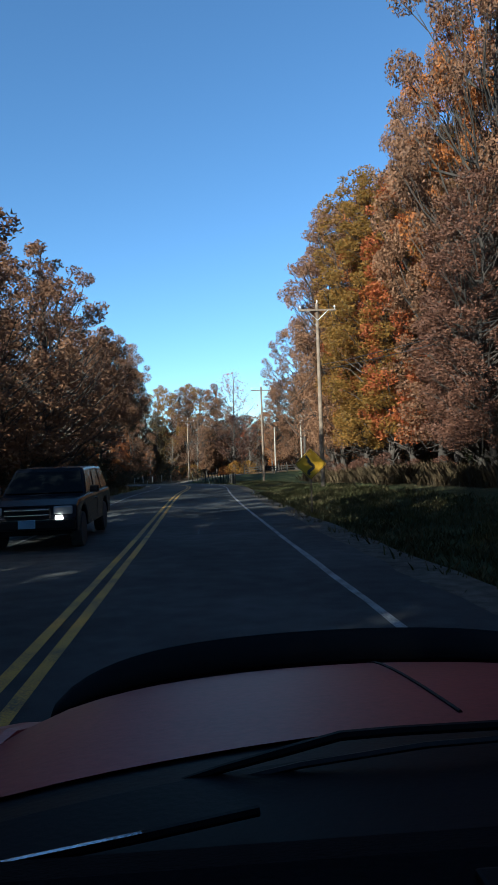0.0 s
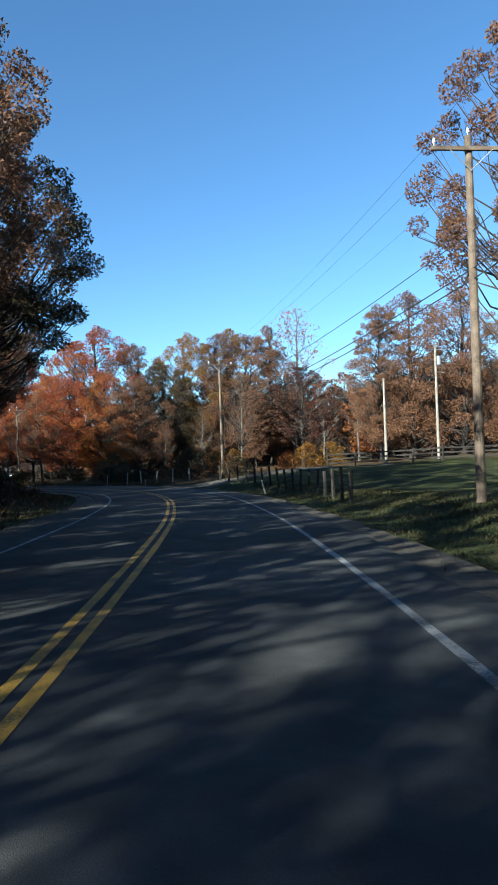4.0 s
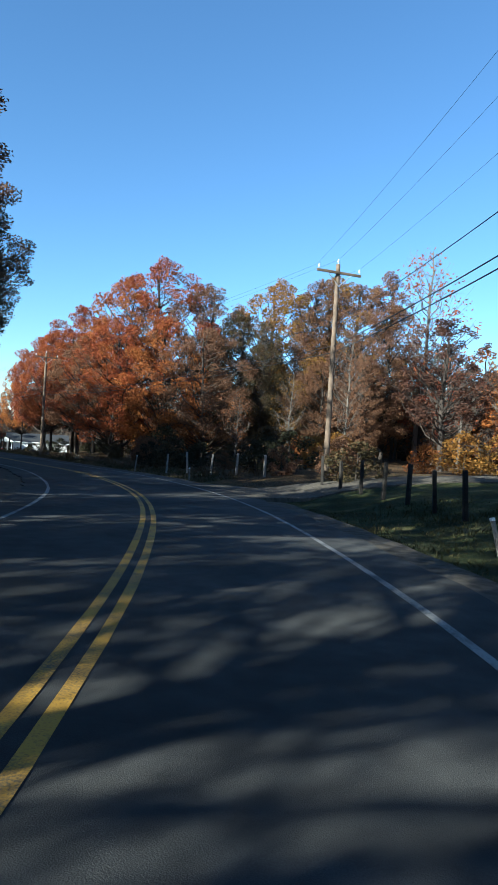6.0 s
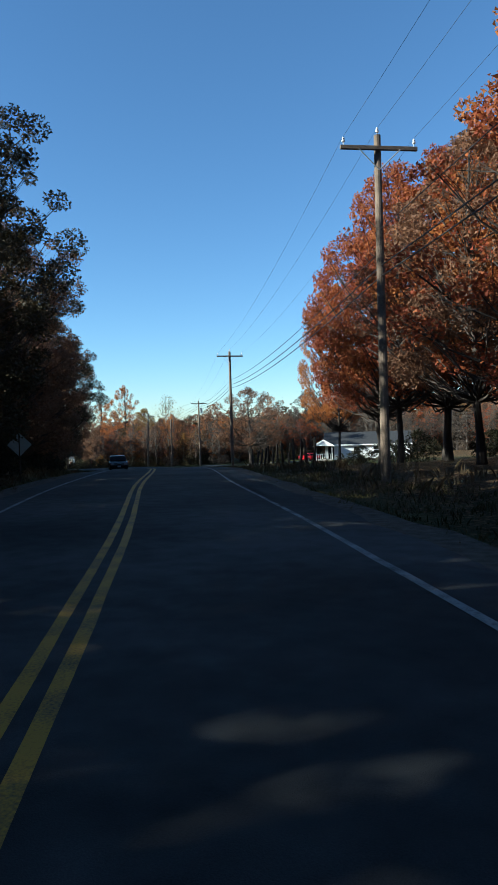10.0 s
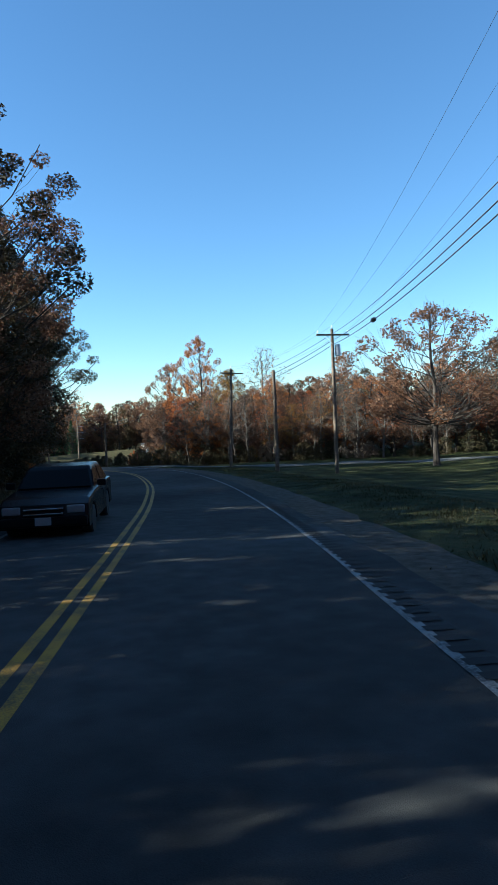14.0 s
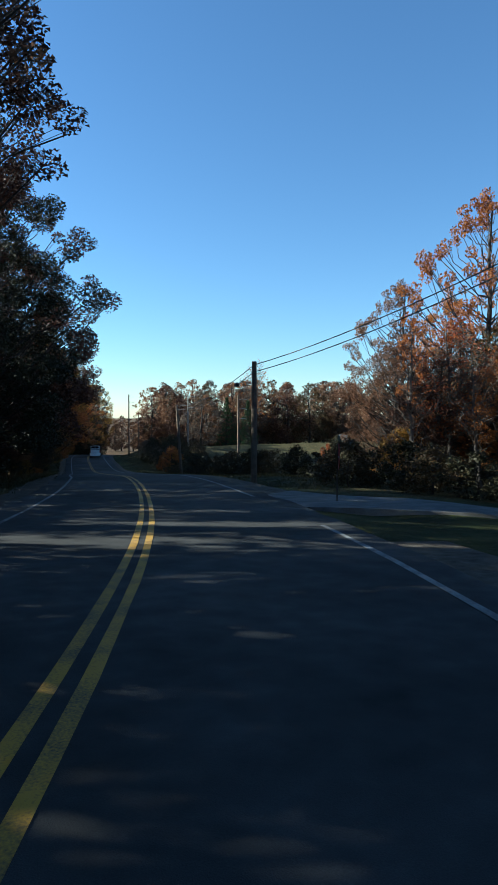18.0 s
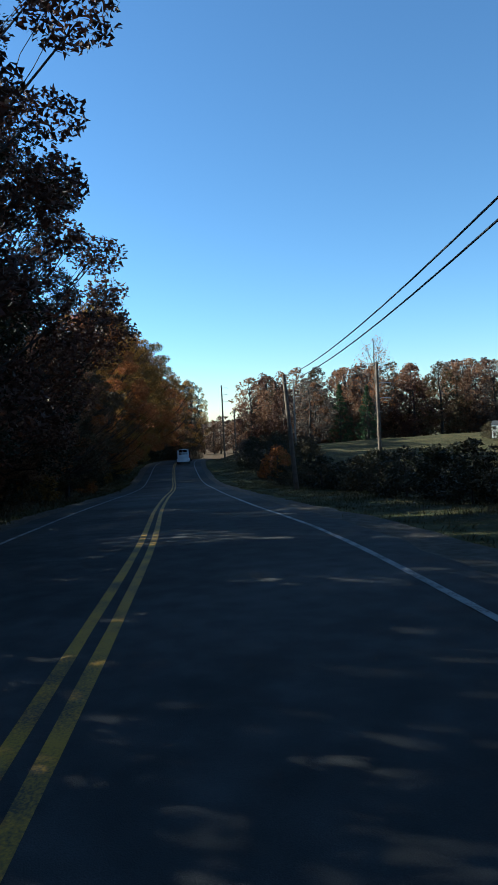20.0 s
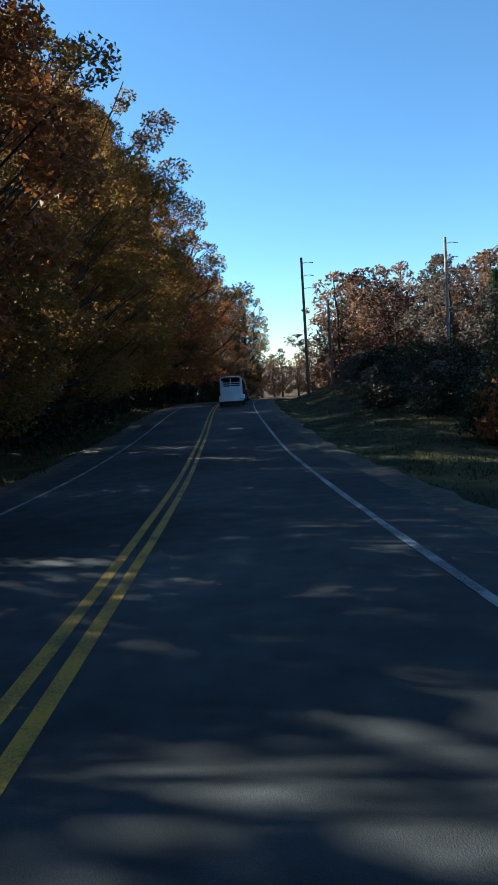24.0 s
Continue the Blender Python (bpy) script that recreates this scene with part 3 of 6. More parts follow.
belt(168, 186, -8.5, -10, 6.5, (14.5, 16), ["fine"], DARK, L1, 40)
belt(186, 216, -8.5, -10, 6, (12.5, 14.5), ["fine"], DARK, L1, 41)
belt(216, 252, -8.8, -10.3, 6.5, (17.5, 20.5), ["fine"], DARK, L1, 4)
# Umber and shade-coloured leaves paint in the gloom of the dense left wood.
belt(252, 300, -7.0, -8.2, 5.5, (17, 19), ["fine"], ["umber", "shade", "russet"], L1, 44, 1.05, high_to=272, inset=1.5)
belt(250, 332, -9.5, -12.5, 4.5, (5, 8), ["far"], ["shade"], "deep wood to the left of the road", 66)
belt(300, 331, -8, -9.5, 5.5, (11.5, 13.2), ["fine"], ["russet", "orange", "russet", "olive"], L1, 5)
belt(332, 354, -7, -8.2, 4.5, (15.5, 17.2), ["fine"], ["yellow", "orange", "yellow", "yellow", "orange"], L1, 49)
belt(359, 390, -7.5, -9.5, 5.5, (22, 24.5), ["fine", "tall", "airy"], ["yellow", "orange", "orange", "yellow"], L1, 53)
belt(390, 445, -7.5, -9.5, 5.5, (18, 20.5), ["fine", "tall", "airy"], ["russet", "orange", "russet", "yellow", "olive"], L1, 63)
tree(-95.2, 174.7, 0, "thin", "dun", L1, 1.0, top=6.3, variant=1)
L2 = "deep wood to the left of the road"
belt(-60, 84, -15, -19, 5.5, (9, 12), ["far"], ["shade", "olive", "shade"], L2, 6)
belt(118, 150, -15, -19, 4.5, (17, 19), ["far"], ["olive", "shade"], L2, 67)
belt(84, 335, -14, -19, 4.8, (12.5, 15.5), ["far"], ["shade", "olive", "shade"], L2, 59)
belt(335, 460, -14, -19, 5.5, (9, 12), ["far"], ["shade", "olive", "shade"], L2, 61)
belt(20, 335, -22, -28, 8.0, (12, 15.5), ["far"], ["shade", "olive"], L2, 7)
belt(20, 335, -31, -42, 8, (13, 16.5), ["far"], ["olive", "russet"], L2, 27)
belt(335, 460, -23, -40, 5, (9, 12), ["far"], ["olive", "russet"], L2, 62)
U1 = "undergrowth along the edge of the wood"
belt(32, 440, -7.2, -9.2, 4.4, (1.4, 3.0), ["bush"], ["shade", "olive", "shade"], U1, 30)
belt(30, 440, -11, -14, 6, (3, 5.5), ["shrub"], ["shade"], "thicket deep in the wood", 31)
# Added dark shrubs stand in for the shade at the wood's foot.
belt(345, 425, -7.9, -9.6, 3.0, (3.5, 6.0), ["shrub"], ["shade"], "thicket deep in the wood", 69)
for s0, d0, h, hue in ((332.0, -7.6, 3.2, "yellow"), (308.0, -7.4, 2.2, "yellow"), (324.0, -7.0, 1.8, "orange")):
    p, _ = place(s0, d0)
    tree(p.x, p.y, h, "bush", hue, U1)
# tall stand on the right at the start
R1 = "tall stand beside the meadow"
# Unseen trees added behind the start, meant to shade the stand's lower part.
belt(-24, 14, 15, 18, 6.5, (17, 20), ["tall"], ["russet", "orange"], R1, 60, 1.1)
belt(10, 66, 20, 30, 6, (19, 23), ["far"], ["russet", "orange"], R1, 9)
belt(10, 66, 32, 40, 7, (17, 21), ["far"], ["russet", "olive"], R1, 29)
belt(12, 62, 19, 24, 5, (3, 6), ["bush"], ["shade", "olive"], R1, 32)
# Low umber trees paint the stand's shaded foot, brighter high crowns its lit top.
for x, y, top, shape, hue, girth in (
        (11.2, 30.0, 14.0, "tall", "umber", 1.1), (14.2, 32.5, 16.0, "tall", "umber", 1.1), (12.6, 35.5, 15.0, "tall", "umber", 1.2), (16.0, 37.0, 17.0, "tall", "umber", 1.2), (13.2, 39.5, 16.5, "tall", "umber", 1.1), (18.5, 34.0, 17.0, "tall", "umber", 1.3),
        (13.4, 33.0, 31.0, "high", "russet", 0.6), (15.2, 38.0, 29.0, "high", "orange", 0.65), (13.6, 43.0, 28.0, "high", "russet", 0.55), (18.0, 44.0, 27.0, "high", "yellow", 0.7),
        (13.2, 45.0, 23.0, "tall", "russet", 1.1), (11.9, 47.0, 21.5, "tall", "red", 1.0), (10.4, 49.0, 22.0, "tall", "yellow", 1.05), (9.4, 52.0, 23.5, "tall", "yellow", 1.0), (11.6, 52.5, 23.0, "tall", "orange", 1.1), (14.5, 50.0, 26.0, "tall", "russet", 1.1),
        (10.2, 56.0, 22.5, "tall", "russet", 1.0), (8.6, 58.5, 23.0, "tall", "russet", 0.95), (10.8, 60.5, 22.0, "tall", "red", 1.0), (8.4, 63.0, 25.0, "tall", "russet", 0.85), (9.8, 66.0, 16.5, "tall", "russet", 1.15),
        (14.0, 80.0, 18.0, "tall", "russet", 1.25), (13.5, 90.0, 16.0, "tall", "orange", 1.25), (20.0, 96.0, 15.0, "tall", "russet", 1.25)):
    tree(x, y, 0, shape, hue, R1, girth, top=top)
    if y > 44:
        tree(x - 0.6, y - 2.2, 1.6 + 0.9 * pick_rng.rand(), "shrub", "umber", "thicket below the tall stand")
tree(7.7, 88.0, 0, "high", "russet", R1, 0.82, top=19.4)
# wood behind the meadow, from the right towards the bend
R2 = "wood behind the meadow"
for k in range(24):
    u = k / 23
    x, y = 34 - 46 * u + pick_rng.randn() * 2, 134 + 40 * u + 3 * pick_rng.randn()
    tree(x, y, 11 + 4 * pick_rng.rand(), ["thin", "sparse", "thin"][k % 3], ["dun", "russet", "dun", "red"][k % 4], R2)
    tree(x + 2.5, y - 3, 3 + 3 * pick_rng.rand(), "sparse", ["dun", "red", "dun", "yellow", "umber"][k % 5], R2, 1.2)
    tree(x + 8, y + 9, 12 + 4 * pick_rng.rand(), "far", ["russet", "russet", "olive", "orange"][k % 4], R2)
    if k % 2:
        tree(x + 17, y + 20, 14 + 3 * pick_rng.rand(), "far", ["russet", "olive"][k % 4 // 2], R2)
for x, y, top, shape, hue in ((6.5, 137.0, 16.5, "tall", "russet"), (10.5, 138.5, 18.5, "oak", "russet"), (15.5, 135.0, 18.0, "oak", "russet"), (22.0, 132.0, 16.0, "oak", "russet"), (-3.5, 166.0, 24.0, "thin", "red"),
                              (-7.4, 163.2, 19.5, "tall", "russet"), (-11.0, 166.0, 19.0, "oak", "russet"), (-15.5, 165.0, 19.0, "tall", "russet"), (-21.5, 170.4, 20.4, "oak", "yellow"), (-14.0, 168.5, 20.6, "oak", "yellow")):
    tree(x, y, 0, shape, hue, R2, top=top)
for x, y, h, hue in ((-2.2, 128.5, 3.2, "yellow"), (0.2, 129.5, 3.0, "yellow"), (-4.5, 131.0, 2.4, "orange"), (-10.6, 133.0, 3.0, "yellow"), (-13.7, 140.0, 3.4, "orange"), (-12.4, 138.5, 3.2, "yellow"), (-14.6, 136.5, 2.0, "red")):
    tree(x, y, h, "bush", hue, R2)
# the stand of maples on the outer side of the bend
R3 = "maples on the outside of the bend"
for x, y, top, shape, hue in ((-34.1, 160.3, 20.4, "oak", "red"), (-38.6, 161.4, 18.4, "oak", "orange"), (-28.5, 160.5, 17.5, "oak", "russet"), (-24.6, 161.0, 14.3, "oak", "olive"), (-43.5, 164.0, 12.7, "oak", "orange"),
                              (-47.5, 166.5, 12.3, "oak", "red"), (-50.8, 174.4, 17.0, "oak", "red"), (-57.0, 177.0, 13.0, "oak", "red"), (-63.0, 180.5, 10.5, "oak", "orange"),
                              (-31.0, 154.0, 12.5, "oak", "orange"), (-37.0, 154.5, 12.0, "oak", "red"), (-42.5, 157.5, 10.2, "oak", "russet"), (-48.2, 161.8, 11.6, "oak", "red"), (-53.4, 169.7, 12.0, "oak", "red"),
                              (-26.0, 153.0, 11.0, "oak", "russet"), (-21.0, 158.0, 12.5, "tall", "olive"), (-17.5, 155.0, 7.0, "thin", "yellow"), (-21.5, 148.0, 4.0, "thin", "orange"), (-14.5, 158.0, 8.5, "oak", "russet"), (-9.5, 158.0, 9.0, "tall", "russet")):
    tree(x, y, 0, "maple" if x < -37 and shape == "oak" else shape, hue, R3, 0.52 if x < -60 else 0.72 if x in (-38.6, -53.4, -48.2) else 0.86 if x < -37 else 1.0, top=top)
belt(128, 168, 30, 40, 6, (11.5, 14.5), ["sparse", "airy", "thin"], ["umber", "dun", "russet"], R3, 12)
belt(112, 150, 9.5, 13, 2.8, (1.3, 2.8), ["bush"], ["shade", "olive", "russet"], R3, 54)
for x, y, h in ((-63.5, 184.0, 1.5), (-61.0, 181.0, 1.8), (-57.5, 178.5, 2.2), (-54.0, 174.0, 2.0), (-51.0, 170.0, 2.4), (-85.5, 218.6, 1.2), (-82.8, 220.2, 1.4)):
    tree(x, y, h, "bush", "shade", R3)
# Added dark bushes stand in for the black shade beneath the maples.
for x, y, h in ((-41.0, 163.0, 2.0), (-44.0, 168.5, 2.2), (-47.0, 172.0, 1.9), (-49.0, 179.0, 2.3), (-39.0, 168.0, 2.4), (-43.0, 174.0, 2.2)):
    tree(x, y, h, "bush", "shade", R3)
belt(126, 147, 12, 17, 4.0, (2.0, 3.8), ["bush"], ["shade", "olive", "shade"], R3, 33)
# woods behind the house and the lawn
R4 = "wood behind the lawn"
wood_edge = spline([(-141.0, 219.0, 0), (-131.0, 220.0, 0), (-121.0, 221.0, 0), (-112.0, 223.0, 0), (-104.5, 226.5, 0), (-100.0, 232.0, 0), (-95.0, 238.0, 0), (-84.0, 242.0, 0), (-70.0, 245.0, 0)], 1.0)[::1]
rng4 = np.random.RandomState(64)
for k in range(0, len(wood_edge), 2):
    x, y = wood_edge[k, :2] + rng4.randn(2) * 0.7
    tree(x, y, 6.5 + 2.5 * rng4.rand(), "thin", (["russet", "dun", "yellow", "red"] if x < -114 else ["dun", "dun", "russet", "red"])[rng4.randint(4)], R4, 1.25)
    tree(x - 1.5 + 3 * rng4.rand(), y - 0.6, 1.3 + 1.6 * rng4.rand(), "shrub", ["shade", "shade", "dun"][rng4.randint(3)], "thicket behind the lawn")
    tree(x - 1.0 + 2 * rng4.rand(), y + 2.2, 5.5 + 3.0 * rng4.rand(), ["sparse", "airy"][rng4.randint(2)], (["umber", "dun", "umber", "orange", "umber"] if x < -114 else ["dun", "dun", "dun", "red", "russet"])[rng4.randint(5)], R4, 1.1)
    if k % 4 == 0:
        tree(x - 1.5, y + 4.5, 7.5 + 2.0 * rng4.rand(), ["airy", "sparse", "thin"][rng4.randint(3)], ["russet", "red", "dun", "orange", "dun"][rng4.randint(5)], R4)
        tree(x - 2.0, y + 9.0, 8.5 + 2.0 * rng4.rand(), "far", ["russet", "olive", "russet"][rng4.randint(3)], R4)
        tree(x - 1.0, y + 15.0, 9.0 + 2.0 * rng4.rand(), "far", ["russet", "olive"][rng4.randint(2)], R4)
        tree(x, y + 21.0, 9.5 + 2.0 * rng4.rand(), "far", ["russet", "olive"][rng4.randint(2)], R4)
    if k % 10 == 4:
        tree(x - 1.0, y + 5.0, 11.0 + 2.0 * rng4.rand(), "thin", "orange", R4, 1.1)
R5 = "stand beyond the side road"
for x, y, top, shape, hue in ((-147.1, 229.2, 8.6, "airy", "orange"), (-161.1, 233.9, 5.8, "airy", "russet"), (-152.0, 231.0, 3.0, "airy", "orange"), (-140.5, 229.0, 3.5, "oak", "yellow"), (-135.0, 231.0, 6.5, "thin", "yellow"), (-131.0, 228.0, 1.5, "oak", "orange"),
                              (-156.5, 229.5, 0.0, "oak", "russet"), (-144.0, 226.5, -1.5, "oak", "olive"), (-136.0, 225.0, -2.5, "oak", "olive"), (-127.0, 224.5, -3.0, "oak", "olive")):
    tree(x, y, 0, shape, hue, R5, 0.72 if shape == "airy" else 1.0, top=top)
belt(263, 296, 17, 22, 3.6, (2, 3.6), ["bush"], ["shade", "yellow", "shade", "olive"], R5, 36)
R6 = "far wood beyond the field"
edge = spline([(-279, 251, 0), (-268, 266, 0), (-258, 284, 0), (-244, 304, 0), (-220, 322, 0), (-185, 332, 0), (-150, 335, 0), (-120, 330, 0)], 5.0)
for k, q in enumerate(edge):
    for row in range(3):
        x, y = q[0] - 7 * row + pick_rng.randn() * 1.6, q[1] + 6 * row + pick_rng.randn() * 1.6
        tree(x, y, 0, "far", ["russet", "olive", "dun", "umber", "russet"][(3 * k + row) % 5], R6, top=1.7 + 0.8 * row + 1.3 * pick_rng.rand())
tree(-252.7, 267.7, 0, "thin", "orange", R6, top=7.6)
tree(-246.0, 262.0, 0, "conifer", "green", R6, top=-2.5)
tree(-258.0, 262.5, 0, "conifer", "green", R6, top=-1.5)
tree(-181.7, 240.4, 4.4, "bush", "red", R6, 0.42)
for x, y, top, shape, hue in ((-100.8, 243.5, 9.0, "lone", "dun"), (-104.5, 238.5, 5.2, "sparse", "dun"), (-96.5, 246.0, 6.5, "sparse", "russet"), (-93.0, 249.0, 7.5, "thin", "dun"), (-101.5, 236.0, 2.5, "sparse", "orange")):
    tree(x, y, 0, shape, hue, R4, 0.8 if shape == "lone" else 1.0, top=top)
lawn_oak = (-98.6, 213.0)
tree(*lawn_oak, 0, "lone", "russet", top=4.8)
# hedge and bushes on the right after the side road
R7 = "bushes along the bank"
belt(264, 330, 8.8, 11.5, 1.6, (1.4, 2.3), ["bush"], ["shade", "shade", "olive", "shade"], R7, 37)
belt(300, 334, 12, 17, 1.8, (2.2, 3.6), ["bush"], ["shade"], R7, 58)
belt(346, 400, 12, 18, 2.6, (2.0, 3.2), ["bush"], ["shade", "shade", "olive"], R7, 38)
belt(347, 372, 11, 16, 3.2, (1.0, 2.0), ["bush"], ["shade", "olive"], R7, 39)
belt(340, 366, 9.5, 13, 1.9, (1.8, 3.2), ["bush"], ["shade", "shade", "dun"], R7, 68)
tree(-206.5, 229.8, 0, "bush", "orange", R7, 0.85, top=-10.1)
tree(-208.4, 230.6, 0, "bush", "yellow", R7, 0.8, top=-10.5)
tree(-201.5, 231.5, 3.6, "conifer", "shade", R7, 1.6)

# beyond the crest
R8 = "wood beyond the crest"
belt(420, 470, 8, 14, 5, (11, 14), ["far"], ["russet", "umber", "dun"], R8, 50)
belt(395, 470, 16, 26, 6, (11, 14), ["far"], ["russet", "umber", "dun"], R8, 51)
for k in range(26):
    tree(-372 - 12 * pick_rng.rand(), 262 + 3.2 * k, 12 + 3 * pick_rng.rand(), "far", ["russet", "umber"][k % 2], R8)


# the woods go on behind
R9 = "woods beyond"
for s0, s1, d0, d1, count in ((-40, 420, -46, -115, 330), (-50, 62, 42, 95, 70), (112, 205, 62, 110, 60), (190, 262, 66, 110, 60)):
    for k in range(count):
        p, _ = place(s0 + (s1 - s0) * pick_rng.rand(), d0 + (d1 - d0) * pick_rng.rand())
        tree(p.x, p.y, 10 + 4 * pick_rng.rand(), "mass", ["russet", "olive", "russet", "orange"][k % 4], R9)


def join_woods():
    """Each deep wood becomes one object, its leaves and trunks in their materials."""
    cache = {}
    for k, (wood, crown) in [((shape, j), pair) for shape in ("far", "mass", "shrub") for j, pair in enumerate(SHAPES[shape])]:
        for key, me in (("wood", wood), ("crown", crown)):
            v = np.empty(len(me.vertices) * 3, np.float32)
            me.vertices.foreach_get("co", v)
            loops, starts, totals = np.empty(len(me.loops), np.int32), np.empty(len(me.polygons), np.int32), np.empty(len(me.polygons), np.int32)
            me.loops.foreach_get("vertex_index", loops)
            me.polygons.foreach_get("loop_start", starts)
            me.polygons.foreach_get("loop_total", totals)
            cache[k, key] = (v.reshape(-1, 3), loops, starts, totals)
    for group, items in WOODS.items():
        hues = sorted({h for _, _, h in items})
        verts, loops, starts, mats, nv, nl = [], [], [], [], 0, 0
        for m, k, hue in items:
            mm = np.array(m)
            for key, slot in (("wood", 0), ("crown", 1 + hues.index(hue))):
                v, lo, st, _ = cache[k, key]
                verts.append(v @ mm[:3, :3].T + mm[:3, 3])
                loops.append(lo + nv)
                starts.append(st + nl)
                mats.append(np.full(len(st), slot, np.int32))
                nv, nl = nv + len(v), nl + len(lo)
        me = bpy.data.meshes.new("deep_wood")
        me.vertices.add(nv)
        me.vertices.foreach_set("co", np.concatenate(verts).astype(np.float32).ravel())
        me.loops.add(nl)
        me.loops.foreach_set("vertex_index", np.concatenate(loops))
        st = np.concatenate(starts)
        me.polygons.add(len(st))
        me.polygons.foreach_set("loop_start", st)
        for mat in [BARK] + [HUE[h][0] for h in hues]:
            me.materials.append(mat)
        me.polygons.foreach_set("material_index", np.concatenate(mats))
        me.update(calc_edges=True)
        tagged(new("deep_wood", me), "deep autumn wood of brown and orange broadleaf trees", "wood", kind="stuff")


join_woods()

# ---- grass along the verges ----
def tufts(name, spots, tall, n_blades, material, seed, label, spread=0.12, width=0.012):
    """Tufts of bent blades at the spots, one object."""
    rng = np.random.RandomState(seed)
    spots = np.repeat(np.asarray(spots, float), n_blades, axis=0)
    n = len(spots)
    xy = spots[:, :2] + rng.randn(n, 2) * spread
    z = ground_height(xy) - 0.02
    a = rng.rand(n) * 6.283
    lean = np.column_stack([np.cos(a), np.sin(a)]) * (0.25 + 0.5 * rng.rand(n))[:, None]
    h = tall * spots[:, 2] * (0.5 + 0.7 * rng.rand(n))
    side = np.column_stack([-np.sin(a), np.cos(a)]) * (width * (0.7 + 0.6 * rng.rand(n)))[:, None]
    foot = np.column_stack([xy, z])
    mid = np.column_stack([xy + lean * (h * 0.35)[:, None], z + h * 0.6])
    tip = np.column_stack([xy + lean * (h * 1.0)[:, None], z + h])
    sd = np.column_stack([side, np.zeros(n)])
    v = np.stack([foot - sd, foot + sd, mid + sd * 0.8, tip, mid - sd * 0.8], 1).reshape(-1, 3)
    idx = np.arange(n)[:, None] * 5 + np.array([0, 1, 2, 3, 4])
    me = bpy.data.meshes.new(name)
    me.vertices.add(len(v))
    me.vertices.foreach_set("co", v.astype(np.float32).ravel())
    me.loops.add(5 * n)
    me.loops.foreach_set("vertex_index", idx.ravel().astype(np.int32))
    me.polygons.add(n)
    me.polygons.foreach_set("loop_start", np.arange(n, dtype=np.int32) * 5)
    me.update(calc_edges=True)
    me.materials.append(material)
    return tagged(new(name, me), label, "grass", kind="stuff")


def verge_spots(s0, s1, d0, d1, count, seed, low=0.5):
    rng = np.random.RandomState(seed)
    s, d = s0 + (s1 - s0) * rng.rand(count), d0 + (d1 - d0) * rng.rand(count)
    p, t = on_line(s)
    return np.column_stack([p[:, 0] + t[:, 1] * d, p[:, 1] - t[:, 0] * d, low + (1.3 - low) * rng.rand(count) ** 2])


tufts("verge_grass", np.vstack([verge_spots(2, 40, 4.5, 10.5, 3600, 1), verge_spots(40, 104, 4.6, 10, 5200, 15, 0.3) * (1, 1, 0.6), verge_spots(118, 200, 4.6, 8, 3000, 2, 0.3) * (1, 1, 0.75), verge_spots(200, 250, 5.2, 10, 3000, 16, 0.3) * (1, 1, 0.4), verge_spots(268, 400, 4.7, 11, 5600, 3, 0.3) * (1, 1, 0.6), verge_spots(2, 400, -7.0, -4.4, 4200, 4, 0.3)]),
      0.19, 10, GRASS, 11, "uneven green grass along the verge", 0.19)
tufts("tall_dry_grass", np.vstack([verge_spots(36, 66, 11.5, 15.5, 900, 5, 0.8), verge_spots(8, 36, 13, 16, 500, 6, 0.7)] ),
      0.8, 30, DRY, 12, "tall dry tan grass before the trees", 0.3, 0.006)
tufts("fallen_leaf_weeds", np.vstack([verge_spots(30, 430, -9, -5.5, 1500, 8, 0.4), verge_spots(118, 190, 6.5, 11, 350, 9, 0.4)]), 0.4, 8, DRY, 13, "dry weeds and stalks at the wood's edge", 0.16, 0.012)

# ---- poles ----
POLE_WOOD = surface("brown_pole_wood", (0.05, 0.036, 0.026), (0.17, 0.125, 0.09), 3.0, 0.9, bump=0.5, fine=30)
# Paler pole wood: the sun on these poles is put into its colour.
PALE_WOOD = surface("pale_sunlit_pole_wood", (0.1, 0.085, 0.07), (0.3, 0.265, 0.22), 3.0, 0.9, bump=0.5, fine=30)
STEEL = plain("galvanised_steel", (0.42, 0.43, 0.44), 0.45, 0.8)
PORCELAIN = plain("grey_porcelain", (0.5, 0.5, 0.5), 0.3)
CABLE = plain("black_cable", (0.015, 0.015, 0.016), 0.6)


